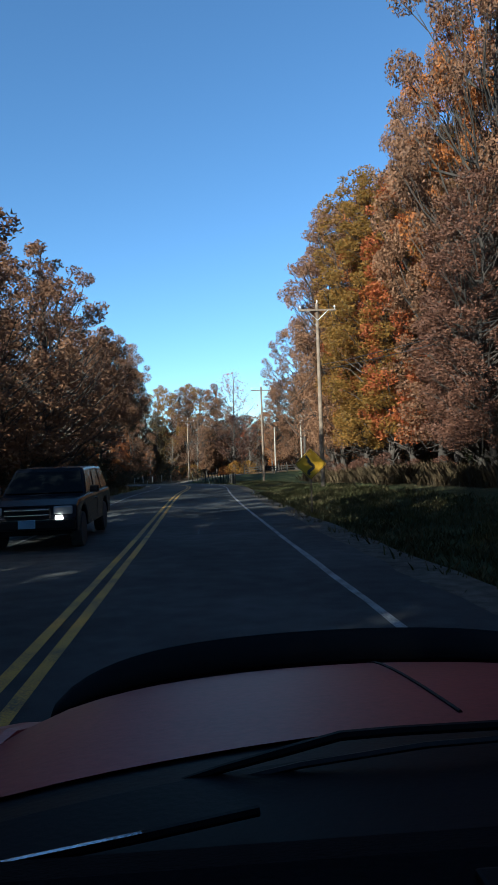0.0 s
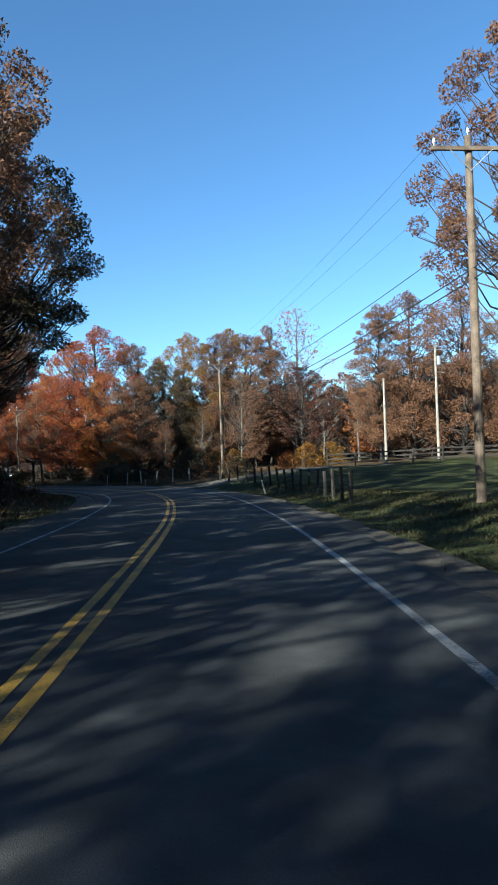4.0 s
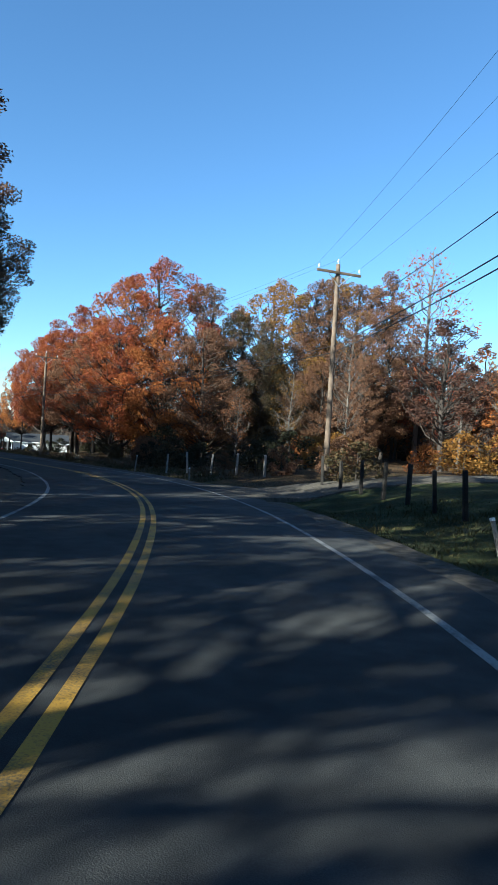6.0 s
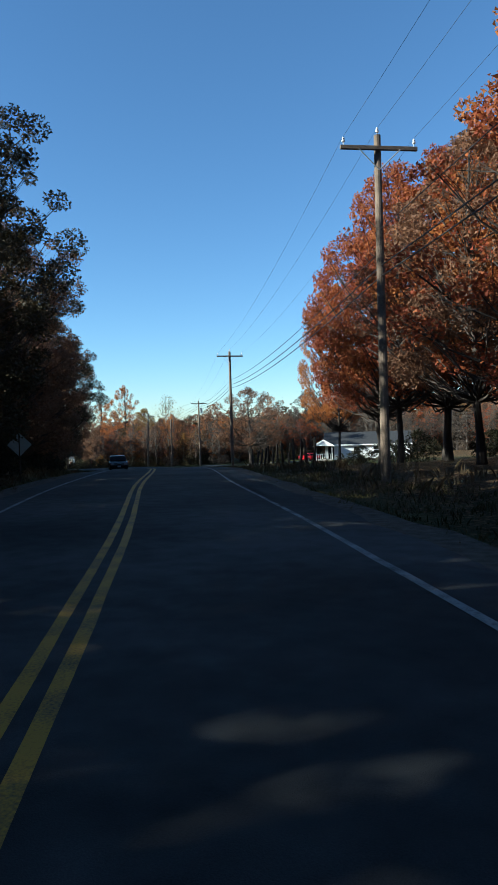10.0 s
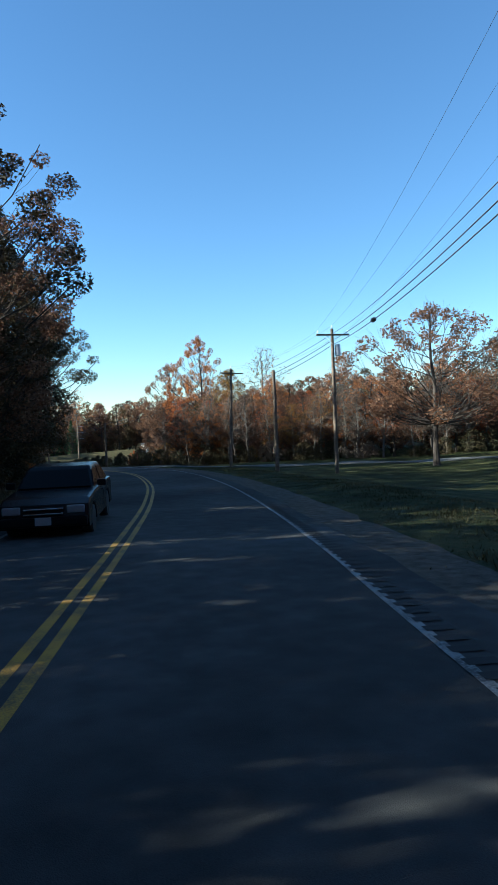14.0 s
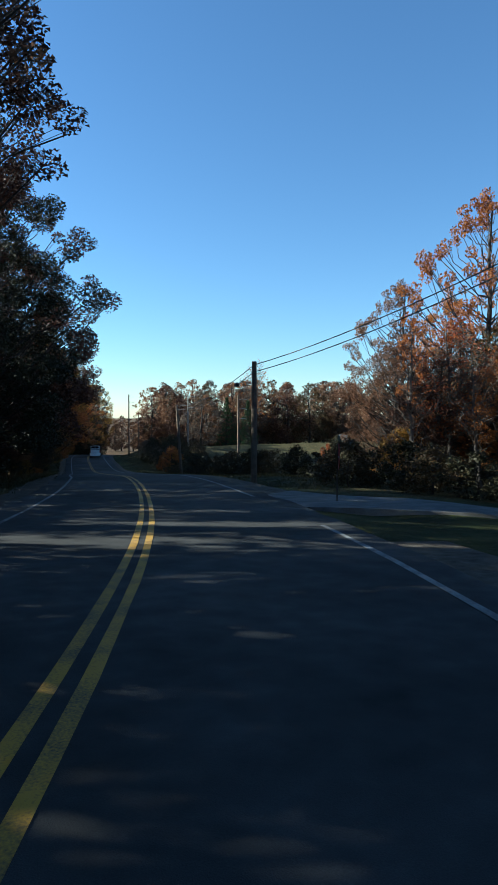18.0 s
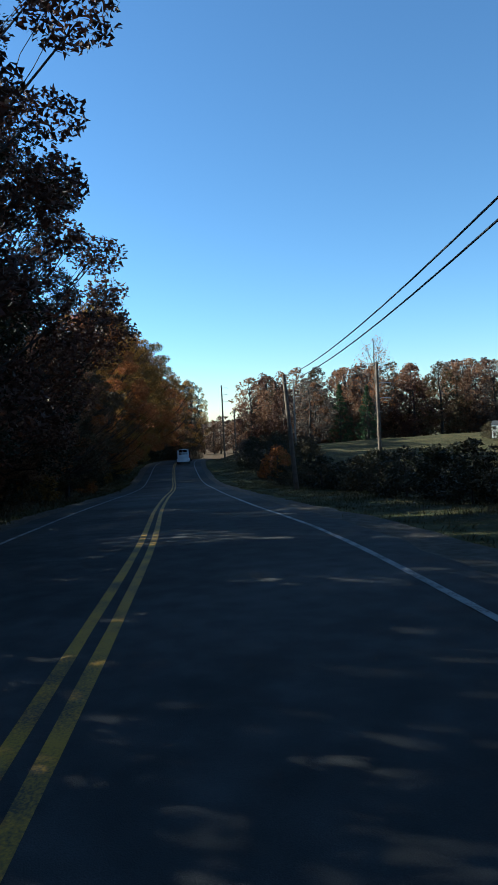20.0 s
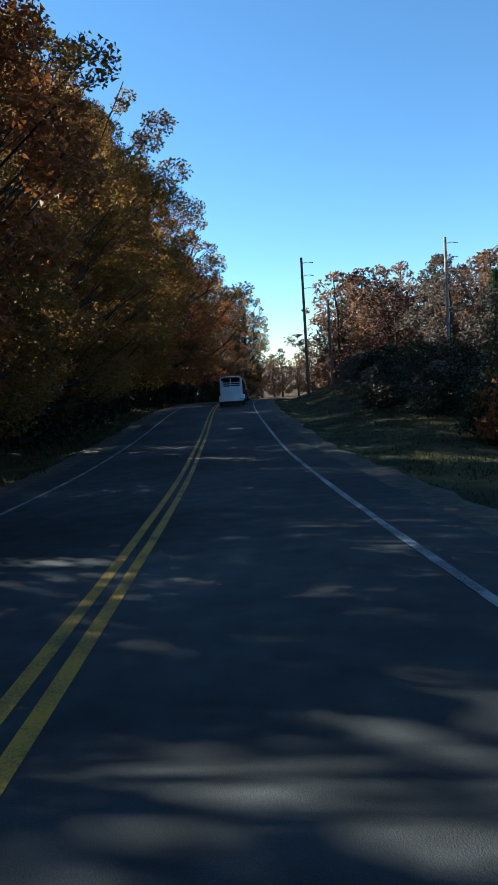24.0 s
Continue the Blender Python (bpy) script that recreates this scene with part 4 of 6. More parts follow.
def utility_pole(x, y, tall, bearing=0.0, arm=True, can=False, z=None, lean=(0, 0), wood=None):
    wood = wood or POLE_WOOD
    z = float(ground_height([(x, y)])[0]) - 0.1 if z is None else z
    tilt = Vector((0, 0, 1)).rotation_difference(Vector((lean[0], lean[1], tall))).to_matrix().to_4x4()
    ob = thing("utility_pole", Matrix.Translation((x, y, z)) @ tilt @ pose(0, 0, 0, 0, 0, bearing), "weathered wooden utility pole" + (" with a crossarm" if arm else " without a crossarm"), "utility pole", "poles along the road")
    u = np.linspace(0, 1, 7)
    part("shaft", tubes("shaft", [tube(np.column_stack([0 * u, 0 * u, u * tall]), 0.15 - 0.045 * u, 12)], wood), None, ob, smooth=False)
    if arm:
        part("crossarm", box((2.44, 0.1, 0.12), (0, -0.14, tall - 0.44), 0.012), POLE_WOOD, ob)
        for sx in (-1, 1):
            part("brace", tubes("brace", [tube([(sx * 0.65, -0.2, tall - 0.5), (0, -0.14, tall - 1.1)], 0.018, 5)], STEEL), None, ob)
        for px, top in ((-1.12, tall - 0.38), (1.12, tall - 0.38), (0.0, tall)):
            me = lathe([(0.012, 0), (0.012, 0.09), (0.05, 0.1), (0.055, 0.15), (0.03, 0.17), (0.045, 0.2), (0.02, 0.25)], 10)
            ins = part("insulator", me, PORCELAIN, ob)
            ins.location = (px, -0.14 if px else 0, top)
    if not arm and tall > 9:
        for k in range(3):
            part("standoff", tubes("standoff", [tube([(0, 0, tall - 0.5 - 1.1 * k), (0.5, 0, tall - 0.42 - 1.1 * k), (1.0, 0, tall - 0.5 - 1.1 * k)], [0.03, 0.025, 0.04], 6)], STEEL), None, ob)
    if can:
        me = lathe([(0.16, 0), (0.2, 0.03), (0.2, 0.75), (0.17, 0.8), (0.05, 0.83)], 14)
        tr = part("transformer", me, STEEL, ob, "grey transformer can")
        tr.location = (0.38, 0, tall - 1.9)
        part("bracket", box((0.2, 0.06, 0.08), (0.15, 0, tall - 1.4), 0.01), STEEL, ob)
    return ob


# the top's x, y and height, crossarm, transformer, how far the top leans
POLES = [(4.87, 43.08, 11.06, 1, 0, (0, 0)), (1.95, 77.74, 9.41, 1, 0, (0, 0)), (-10.13, 116.92, 8.17, 1, 0, (0, 0)), (-42.44, 148.71, 6.88, 1, 0, (0, 0)), (-72.91, 177.76, 5.26, 1, 0, (0, 0)), (-101.02, 203.81, 2.48, 1, 1, (0, 0)), (-119.27, 210.60, 1.25, 1, 0, (0.22, 0.36)),
         (5.31, 123.69, 6.58, 0, 0, (0, 0)), (-104.68, 201.54, -0.16, 0, 0, (0, 0)), (-142.29, 210.24, -3.46, 0, 0, (0, 0)), (-175.37, 218.90, -4.88, 0, 0, (-0.12, -0.45)), (-238.23, 244.88, -1.76, 0, 0, (0, 0)), (-245.45, 235.08, -1.86, 0, 0, (0, 0)), (-182.93, 229.13, -3.64, 0, 0, (0, 0)), (10.06, 122.13, 9.47, 0, 1, (0, 0)), (-241.55, 235.88, -6.00, 0, 0, (0, 0))]
for x, y, top, arm, can, lean in POLES:
    s, d = near([(x, y)])
    _, bearing = place(s[0], 0)
    x0, y0 = x - lean[0], y - lean[1]
    foot = float(ground_height([(x0, y0)])[0]) - 0.1
    utility_pole(x0, y0, top - foot, bearing, arm, can, foot, lean, PALE_WOOD if not arm and y < 130 or x == -238.23 else None)


# ---- overhead wires ----
def cable(a, b, sag, radius, label, group):
    u = np.linspace(0, 1, 15)
    p = np.outer(1 - u, a) + np.outer(u, b)
    p[:, 2] -= sag * 4 * u * (1 - u)
    o = part("overhead_cable", tubes("overhead_cable", [tube(p - p[0], radius, 5)], CABLE), None)
    o.location = p[0]
    return tagged(o, label, "cable", group)


ARMED = [p for p in POLES if p[3]]
for (x0, y0, z0, *_), (x1, y1, z1, *_) in zip(ARMED[:-1], ARMED[1:]):
    n = Vector((y1 - y0, x0 - x1, 0)).normalized()
    for off, up in ((-1.12, -0.12), (1.12, -0.12), (0.0, 0.22)):
        cable((x0 + n.x * off, y0 + n.y * off, z0 + up), (x1 + n.x * off, y1 + n.y * off, z1 + up), 0.7, 0.0048, "thin bare power line between the poles", "power lines")
LOW = [(p[0], p[1], p[2] - 4.0) for p in POLES[:4]] + [(-72.91, 177.76, 2.16), (-101.02, 203.81, 1.68), (-104.68, 201.54, -0.41), (-119.27, 210.60, 0.25), (-142.29, 210.24, -3.61), (-175.37, 218.90, -5.03), (-238.23, 244.88, -5.2)]
LOW = [(19.0, 6.0, 7.5)] + LOW
for k, (a, b) in enumerate(zip(LOW[:-1], LOW[1:])):
    for drop in (-1.1, 0.0, 0.32) if k in (1, 2, 3) else (-0.45, 0.0, 0.32) if k in (4, 5, 6) else (0.0, 0.32):
        cable((a[0], a[1], a[2] - drop), (b[0], b[1], b[2] - drop), 0.55 if math.dist(a, b) > 12 else 0.1, 0.02 if drop >= 0 else 0.014, "thick black telephone cable between the poles", "telephone cables")
for u, a, b in ((0.62, LOW[5], LOW[6]), (0.12, LOW[9], LOW[10]), (0.04, LOW[10], LOW[11])):
    p = Vector(a).lerp(Vector(b), u) - Vector((0, 0, 0.32 + 0.55 * 4 * u * (1 - u)))
    w = Vector(b) - Vector(a)
    o = part("splice_case", lathe([(0.03, -0.34), (0.1, -0.28), (0.12, -0.1), (0.12, 0.12), (0.09, 0.28), (0.03, 0.34)], 10, "x"), CABLE)
    o.matrix_world = pose(*p, 0, 0, math.degrees(math.atan2(w.y, w.x)))
    tagged(o, "black splice case hanging on the telephone cable", "splice case", "splice cases")

guy = part("guy_wire", tubes("guy_wire", [tube([(0, 0, 0), (1.0, 3.6, 7.6)], 0.006, 5)], CABLE), None)
foot = (-119.9, 206.4, float(ground_height([(-119.9, 206.4)])[0]))
guy.location = foot
tagged(guy, "steel guy wire bracing a utility pole", "guy wire")
part("guard", tubes("guard", [tube([(0, 0, 0), (0.27, 0.97, 2.05)], 0.022, 6)], plain("yellow_guard", (0.16, 0.14, 0.08), 0.7, gloss=0.1)), None, guy, "yellowed plastic guard")

# ---- signs, stakes, fences ----
SIGN_YELLOW = plain("yellow_sheeting", (0.42, 0.23, 0.015), 0.5, gloss=0.1)
SIGN_BLACK = plain("black_sheeting", (0.012, 0.012, 0.012), 0.5)
SIGN_RED = plain("red_sheeting", (0.26, 0.012, 0.014), 0.5, gloss=0.1)
BARE_ALUMINIUM = plain("bare_aluminium", (0.5, 0.51, 0.52), 0.4, 0.85)
WHITE_SHEET = plain("white_sheeting", (0.7, 0.7, 0.68), 0.5)
DARK_WOOD = surface("creosoted_wood", (0.009, 0.008, 0.007), (0.034, 0.028, 0.023), 3.0, 0.9, bump=0.6, fine=25, vary=0.3)
GREY_WOOD = surface("grey_weathered_wood", (0.13, 0.115, 0.1), (0.33, 0.3, 0.27), 3.0, 0.9, bump=0.6, fine=25, vary=0.25)


def plate(points, thick):
    """A flat plate in the xz plane from its outline, facing -y."""
    bm = bmesh.new()
    f = bm.faces.new([bm.verts.new((x, 0, z)) for x, z in points])
    ext = bmesh.ops.extrude_face_region(bm, geom=[f])
    bmesh.ops.translate(bm, vec=(0, thick, 0), verts=[g for g in ext["geom"] if isinstance(g, bmesh.types.BMVert)])
    bmesh.ops.recalc_face_normals(bm, faces=bm.faces)
    return bm


def rounded(points, r, n=4):
    out = []
    for k, p in enumerate(points):
        a, b = Vector(points[k - 1]), Vector(points[(k + 1) % len(points)])
        p = Vector(p)
        u, v = (a - p).normalized(), (b - p).normalized()
        for j in range(n + 1):
            t = j / n
            out.append(tuple(p + u * r * (1 - t) ** 2 + v * r * t ** 2))
    return out


RUSTY = surface("rusted_post_steel", (0.03, 0.022, 0.018), (0.1, 0.07, 0.05), 6.0, 0.8, 0.3, 0.3, 60)


def sign_post(ob, tall):
    part("post", box((0.05, 0.035, tall), (0, 0.035, tall / 2), 0.006), RUSTY, ob)


def winding_road_sign(m):
    ob = thing("winding_road_sign", m, "yellow diamond warning sign with a winding black arrow", "road sign")
    sign_post(ob, 2.2)
    c, r = 1.68, 0.54
    diamond = lambda k: rounded([(0, c - k), (k, c), (0, c + k), (-k, c)], 0.06)
    part("panel", plate(diamond(r), 0.006), SIGN_YELLOW, ob)
    b = part("border", plate(diamond(r - 0.025), 0.004), SIGN_BLACK, ob)
    b.location.y = -0.004
    b = part("face", plate(diamond(r - 0.045), 0.004), SIGN_YELLOW, ob)
    b.location.y = -0.008
    bm = bmesh.new()
    u = np.linspace(0, 1, 25)
    xs, zs = 0.095 * np.sin(u * 2 * np.pi * 1.3 + 3.6) + 0.01, c - 0.36 + 0.52 * u
    for k in range(24):
        t = Vector((xs[k + 1] - xs[k], zs[k + 1] - zs[k])).normalized()
        n = Vector((-t.y, t.x)) * 0.052
        q = [(xs[k] - n.x, zs[k] - n.y), (xs[k + 1] - n.x, zs[k + 1] - n.y), (xs[k + 1] + n.x, zs[k + 1] + n.y), (xs[k] + n.x, zs[k] + n.y)]
        bm.faces.new([bm.verts.new((x, -0.011, z)) for x, z in q])
    tip = Vector((xs[-1], zs[-1]))
    bm.faces.new([bm.verts.new((x, -0.011, z)) for x, z in ((tip.x - 0.12, tip.y + 0.06), (tip.x + 0.08, tip.y - 0.08), (tip.x - 0.1, tip.y + 0.2))])
    part("arrow", bm, SIGN_BLACK, ob, "black winding arrow")
    for z in (c + 0.35, c - 0.35):
        o = part("bolt", lathe([(0.012, 0), (0.012, 0.01), (0.006, 0.014)], 6, "x"), BARE_ALUMINIUM, ob)
        o.location, o.rotation_euler = (0, -0.012, z), (0, 0, -math.pi / 2)
    return ob


BLACK_BLADE = plain("dark_green_sheet", (0.008, 0.02, 0.014), 0.5)


def sign_back(m, shape="diamond"):
    octo = shape == "octagon"
    ob = thing("stop_sign" if octo else "warning_sign", m, "red octagonal stop sign on a metal post beside the side road" if octo else "bare metal back of a diamond warning sign on its post", "road sign")
    sign_post(ob, 2.3 if octo else 2.1)
    c, r = (1.95, 0.4) if octo else (1.62, 0.53)
    pts = [(r * math.sin(math.pi / 8 + k * math.pi / 4), c + r * math.cos(math.pi / 8 + k * math.pi / 4)) for k in range(8)] if octo else rounded([(0, c - r), (r, c), (0, c + r), (-r, c)], 0.06)
    part("panel", plate(pts, 0.006), SIGN_RED if octo else BARE_ALUMINIUM, ob)
    if octo:
        o = part("border", plate([(x * 0.93, c + (z - c) * 0.93) for x, z in pts], 0.003), WHITE_SHEET, ob)
        o.location.y = -0.003
        o = part("face", plate([(x * 0.88, c + (z - c) * 0.88) for x, z in pts], 0.003), SIGN_RED, ob)
        o.location.y = -0.006
        cu = bpy.data.curves.new("word", "FONT")
        cu.body, cu.size, cu.align_x, cu.align_y, cu.extrude = "STOP", 0.3, "CENTER", "CENTER", 0.001
        tmp = bpy.data.objects.new("word", cu)
        scene.collection.objects.link(tmp)
        me = bpy.data.meshes.new_from_object(tmp.evaluated_get(bpy.context.evaluated_depsgraph_get()))
        bpy.data.objects.remove(tmp)
        o = part("word", me, WHITE_SHEET, ob, "white word STOP")
        o.location, o.rotation_euler = (0, -0.009, c), (math.pi / 2, 0, 0)
        part("name_blade", box((0.75, 0.012, 0.16), (0, 0.0, 2.46), 0.003), BLACK_BLADE, ob, "dark street name blade")
    part("stiffener", box((0.5, 0.02, 0.04), (0, 0.016, c), 0.004), BARE_ALUMINIUM, ob)
    return ob


p, b = place(23.0, 5.2)
winding_road_sign(pose(2.2, 23.0, p.z + 0.1, 0, 0, -2))
p, b = place(14.0, -5.0)
sign_back(pose(p.x, p.y, p.z - 0.05, 0, 0, 180 + b + 8))
p, b = place(159.0, -5.3)
sign_back(pose(-59.1, 146.6, p.z - 0.05, 0, 0, 180 + b))
sign_back(pose(-130.55, 206.85, -8.99, 0, 0, 150), "octagon")


def stake(x, y, tall, lean, material, label, name="stake"):
    z = float(ground_height([(x, y)])[0])
    ob = thing(name, pose(x, y, z - 0.1, lean, lean * 0.6, 30), label, "stake", "roadside stakes")
    part("shaft", tubes("shaft", [tube([(0, 0, 0), (0, 0, tall * 0.5), (0, 0, tall)], [0.05, 0.048, 0.045], 8)], material), None, ob)
    part("cap", lathe([(0.046, 0), (0.05, 0.01), (0.05, 0.05), (0.03, 0.06)], 8), WHITE_SHEET, ob).location.z = tall
    return ob


stake(-23.3, 125.6, 1.25, 8, GREY_WOOD, "leaning pale wooden marker post beside the road")
stake(-17.8, 119.6, 0.75, -3, GREY_WOOD, "short wooden stake in the verge")
p, b = place(95.0, 6.2)
stake(p.x, p.y, 0.9, -14, GREY_WOOD, "leaning broken wooden stake in the grass")


def fence(points, tall, material, label, rails=0, wires=0, seed=3, rail_material=None, lean=2.5):
    """Posts at the points, with rails or wires from post to post."""
    rng = np.random.RandomState(seed)
    q = [Vector((x, y, float(ground_height([(x, y)])[0]))) for x, y in points]
    ob = thing("fence", Matrix.Translation(q[0]), label, "fence")
    o = q[0]
    for v in q:
        h = tall * (0.92 + 0.16 * rng.rand())
        w = 0.075 if tall < 1.6 else 0.11
        bm = box((w * 1.7, w * 1.7, h + 0.3), (0, 0, (h + 0.3) / 2 - 0.3), 0.02, taper=(0.9, 0.9))
        pst = part("post", bm, material, ob)
        pst.location = v - o
        pst.rotation_euler = [radians(lean * rng.randn()), radians(lean * rng.randn()), rng.rand()]
    for a, c in zip(q[:-1], q[1:]):
        w = c - a
        yaw, rise, length = math.atan2(w.y, w.x), math.atan2(w.z, math.hypot(w.x, w.y)), w.length
        for k in range(rails):
            r = part("rail", box((length + 0.04, 0.035, 0.14), (0, 0, 0), 0.006), rail_material or material, ob)
            r.location = (a + c) / 2 - o + Vector((0, 0, tall * (0.28 + 0.62 * k / max(1, rails - 1))))
            r.rotation_euler = (0, -rise, yaw)
        for k in range(wires):
            z = tall * (0.2 + 0.7 * k / max(1, wires - 1))
            part("wire", tubes("wire", [tube([a - o + Vector((0, 0, z)), (a + c) / 2 - o + Vector((0, 0, z - 0.015)), c - o + Vector((0, 0, z))], 0.003, 3, False)], CABLE), None, ob)
    return ob


def along(s0, s1, d0, d1, gap):
    n = max(2, int(abs(s1 - s0) / gap) + 1)
    return [tuple(place(s0 + (s1 - s0) * k / (n - 1), d0 + (d1 - d0) * k / (n - 1))[0][:2]) for k in range(n)]


fence(along(82, 111, 6.8, 9.0, 1.75), 1.3, DARK_WOOD, "dark wooden post and wire fence along the meadow", wires=4)
fence([(-0.5 + 2.6 * k, 122.6 - 0.75 * k) for k in range(11)], 1.35, DARK_WOOD, "dark board fence with three rails across the meadow", rails=3, seed=4)
fence([(-13.6 - 1.9 * k, 119.5 + 1.6 * k) for k in range(5)], 1.25, GREY_WOOD, "grey wooden post and wire fence before the wood", wires=4, seed=5)
fence([(-76.0 + 1.46 * k, 184.8 - 1.28 * k) for k in range(13)], 2.0, DARK_WOOD, "tall uneven dark timber fence posts with wire", wires=3, seed=6, lean=4)

# ---- side road and drives ----
def apron(name, s_mid, half, reach, flare, material, label, skew=0.0):
    """A side strip that leaves the road's right edge, flared where it joins."""
    o, bearing = place(s_mid, 0.0)
    p, t = on_line(s_mid)
    right, ahead = np.array([t[1], -t[0]]), np.array(t)
    v, f = [], []
    us = np.concatenate([np.linspace(0, 8, 9), np.linspace(10, reach, max(2, int(reach / 3)))])
    for k, u in enumerate(us):
        w = half + flare * max(0.0, 1 - u / 7.0) ** 2
        for j in (-1.03, -1, -0.5, 0, 0.5, 1, 1.03):
            q = p[:2] + right * (3.3 + u) + ahead * (w * j + skew * u)
            z = p[2] - 0.016 - 0.02 * u if u < 1 else float(ground_height([q])[0]) + 0.06 + 0.012 * (1 - abs(j))
            s_here, _ = near([q])
            edge_z = float(np.interp(s_here[0], S, LINE[:, 2])) - 0.026
            z = edge_z + (z - edge_z) * float(step(1.6, 4.5, np.array(u)))
            v.append((q[0], q[1], z - 0.4 * (abs(j) > 1)))
    n = 7
    f = [(a * n + b, a * n + b + 1, (a + 1) * n + b + 1, (a + 1) * n + b) for a in range(len(us) - 1) for b in range(n - 1)]
    tagged(new(name, raw(name, v, f, material)), label, "road", kind="structure")


def lane(name, points, half, flare, material, label):
    """A narrow road along the points, wider where it joins at the first one."""
    q = spline([(x, y, 0) for x, y in points], 1.0)[:, :2]
    way = np.gradient(q, axis=0)
    way /= np.linalg.norm(way, axis=1)[:, None]
    side = np.column_stack([way[:, 1], -way[:, 0]])
    far = np.concatenate([[0], np.cumsum(np.linalg.norm(np.diff(q, axis=0), axis=1))])
    w = half + flare * np.clip(1 - far / 9.0, 0, 1) ** 2
    v = np.concatenate([q + side * (w * j)[:, None] for j in (-1.04, -1, -0.66, -0.33, 0, 0.33, 0.66, 1, 1.04)])
    z = ground_height(v) + 0.055
    s, d = near(v)
    edge_z = np.interp(s, S, LINE[:, 2]) - 0.024
    z = np.where(d < 8, edge_z + (z - edge_z) * step(5.0, 8.0, d), z)
    n = len(q)
    z[:n], z[-n:] = z[:n] - 0.4, z[-n:] - 0.4
    f = [(a * n + k, a * n + k + 1, (a + 1) * n + k + 1, (a + 1) * n + k) for a in range(8) for k in range(n - 1)]
    tagged(new(name, raw(name, np.column_stack([v, z]), f, material)), label, "road", kind="structure")


lane("side_road", [(-133.0, 205.2), (-127.5, 209.2), (-121.0, 212.5), (-113.0, 215.0), (-105.0, 217.6), (-97.0, 219.6), (-88.0, 220.6)], 1.3, 2.2, SIDE_ASPHALT, "pale grey asphalt side road behind the lawn")
apron("drive", 110.0, 1.9, 22, 3.0, GRAVEL, "gravel drive into the meadow")

# rumble grooves milled beside the edge line, and tar-sealed cracks
def strips(name, rows, material, label):
    v, f = [], []
    for s0, s1, d0, d1 in rows:
        k = len(v)
        for s, d in ((s0, d0), (s0, d1), (s1, d1), (s1, d0)):
            p, t = on_line(s)
            v.append((p[0] + t[1] * d, p[1] - t[0] * d, p[2] + 0.009 - 0.0035 * abs(d)))
        f.append((k, k + 1, k + 2, k + 3))
    return tagged(part(name, raw(name, v, f, material), None, road, label), kind="stuff")


strips("rumble_groove", [(s, s + 0.15, 3.035 + np.interp(s, *SIDE_SHIFT), 3.29 + np.interp(s, *SIDE_SHIFT)) for s in np.arange(150, 238, 0.3)], TAR, "row of dark milled rumble grooves")


def crack(s0, d0, length, way, seed):
    """A wandering thin line of crack sealant."""
    rng = np.random.RandomState(seed)
    s = np.arange(s0, s0 + length, 0.12)
    d = d0 + way * (s - s0) + np.cumsum(rng.randn(len(s)) * 0.012)
    p, t = on_line(s)
    r = np.column_stack([t[:, 1], -t[:, 0]])
    w = 0.008 + 0.005 * rng.rand(len(s))
    v = np.concatenate([np.column_stack([p[:, :2] + r * (d - w)[:, None], p[:, 2] + 0.004 - 0.0035 * np.abs(d)]), np.column_stack([p[:, :2] + r * (d + w)[:, None], p[:, 2] + 0.004 - 0.0035 * np.abs(d)])])
    n = len(s)
    part("sealed_crack", raw("sealed_crack", v, [(k, k + 1, n + k + 1, n + k) for k in range(n - 1)], TAR), None, road)


for k, row in enumerate(((66, 1.1, 9, 0.02), (203, 1.4, 10, -0.015), (256, 1.2, 11, 0.05), (20, -1.6, 9, 0.01), (120, 0.6, 8, 0.03), (287, 0.8, 9, -0.02), (40, 1.9, 7, -0.03), (150, -1.2, 9, 0.02), (232, 2.2, 8, -0.02))):
    crack(*row, k)

# ---- vehicles ----
GLASS = plain("dark_tinted_glass", (0.003, 0.0035, 0.004), 0.06)
TYRE = plain("tyre_rubber", (0.015, 0.015, 0.015), 0.85)
CHROME = plain("chrome", (0.55, 0.55, 0.56), 0.18, 1.0, 0.05)
BLACK_PLASTIC = plain("black_plastic", (0.006, 0.006, 0.007), 0.55, gloss=0.04)
LENS_RED = plain("red_lens", (0.35, 0.01, 0.012), 0.2)
LENS_CLEAR = plain("clear_lens", (0.16, 0.16, 0.17), 0.15)
ALLOY = plain("grey_alloy", (0.35, 0.35, 0.36), 0.35, 0.9)
lit = bpy.data.materials.new("lit_lamp")
lit.use_nodes = True
lit.node_tree.nodes["Principled BSDF"].inputs["Emission Color"].default_value = (1.0, 0.82, 0.62, 1)
lit.node_tree.nodes["Principled BSDF"].inputs["Emission Strength"].default_value = 14.0


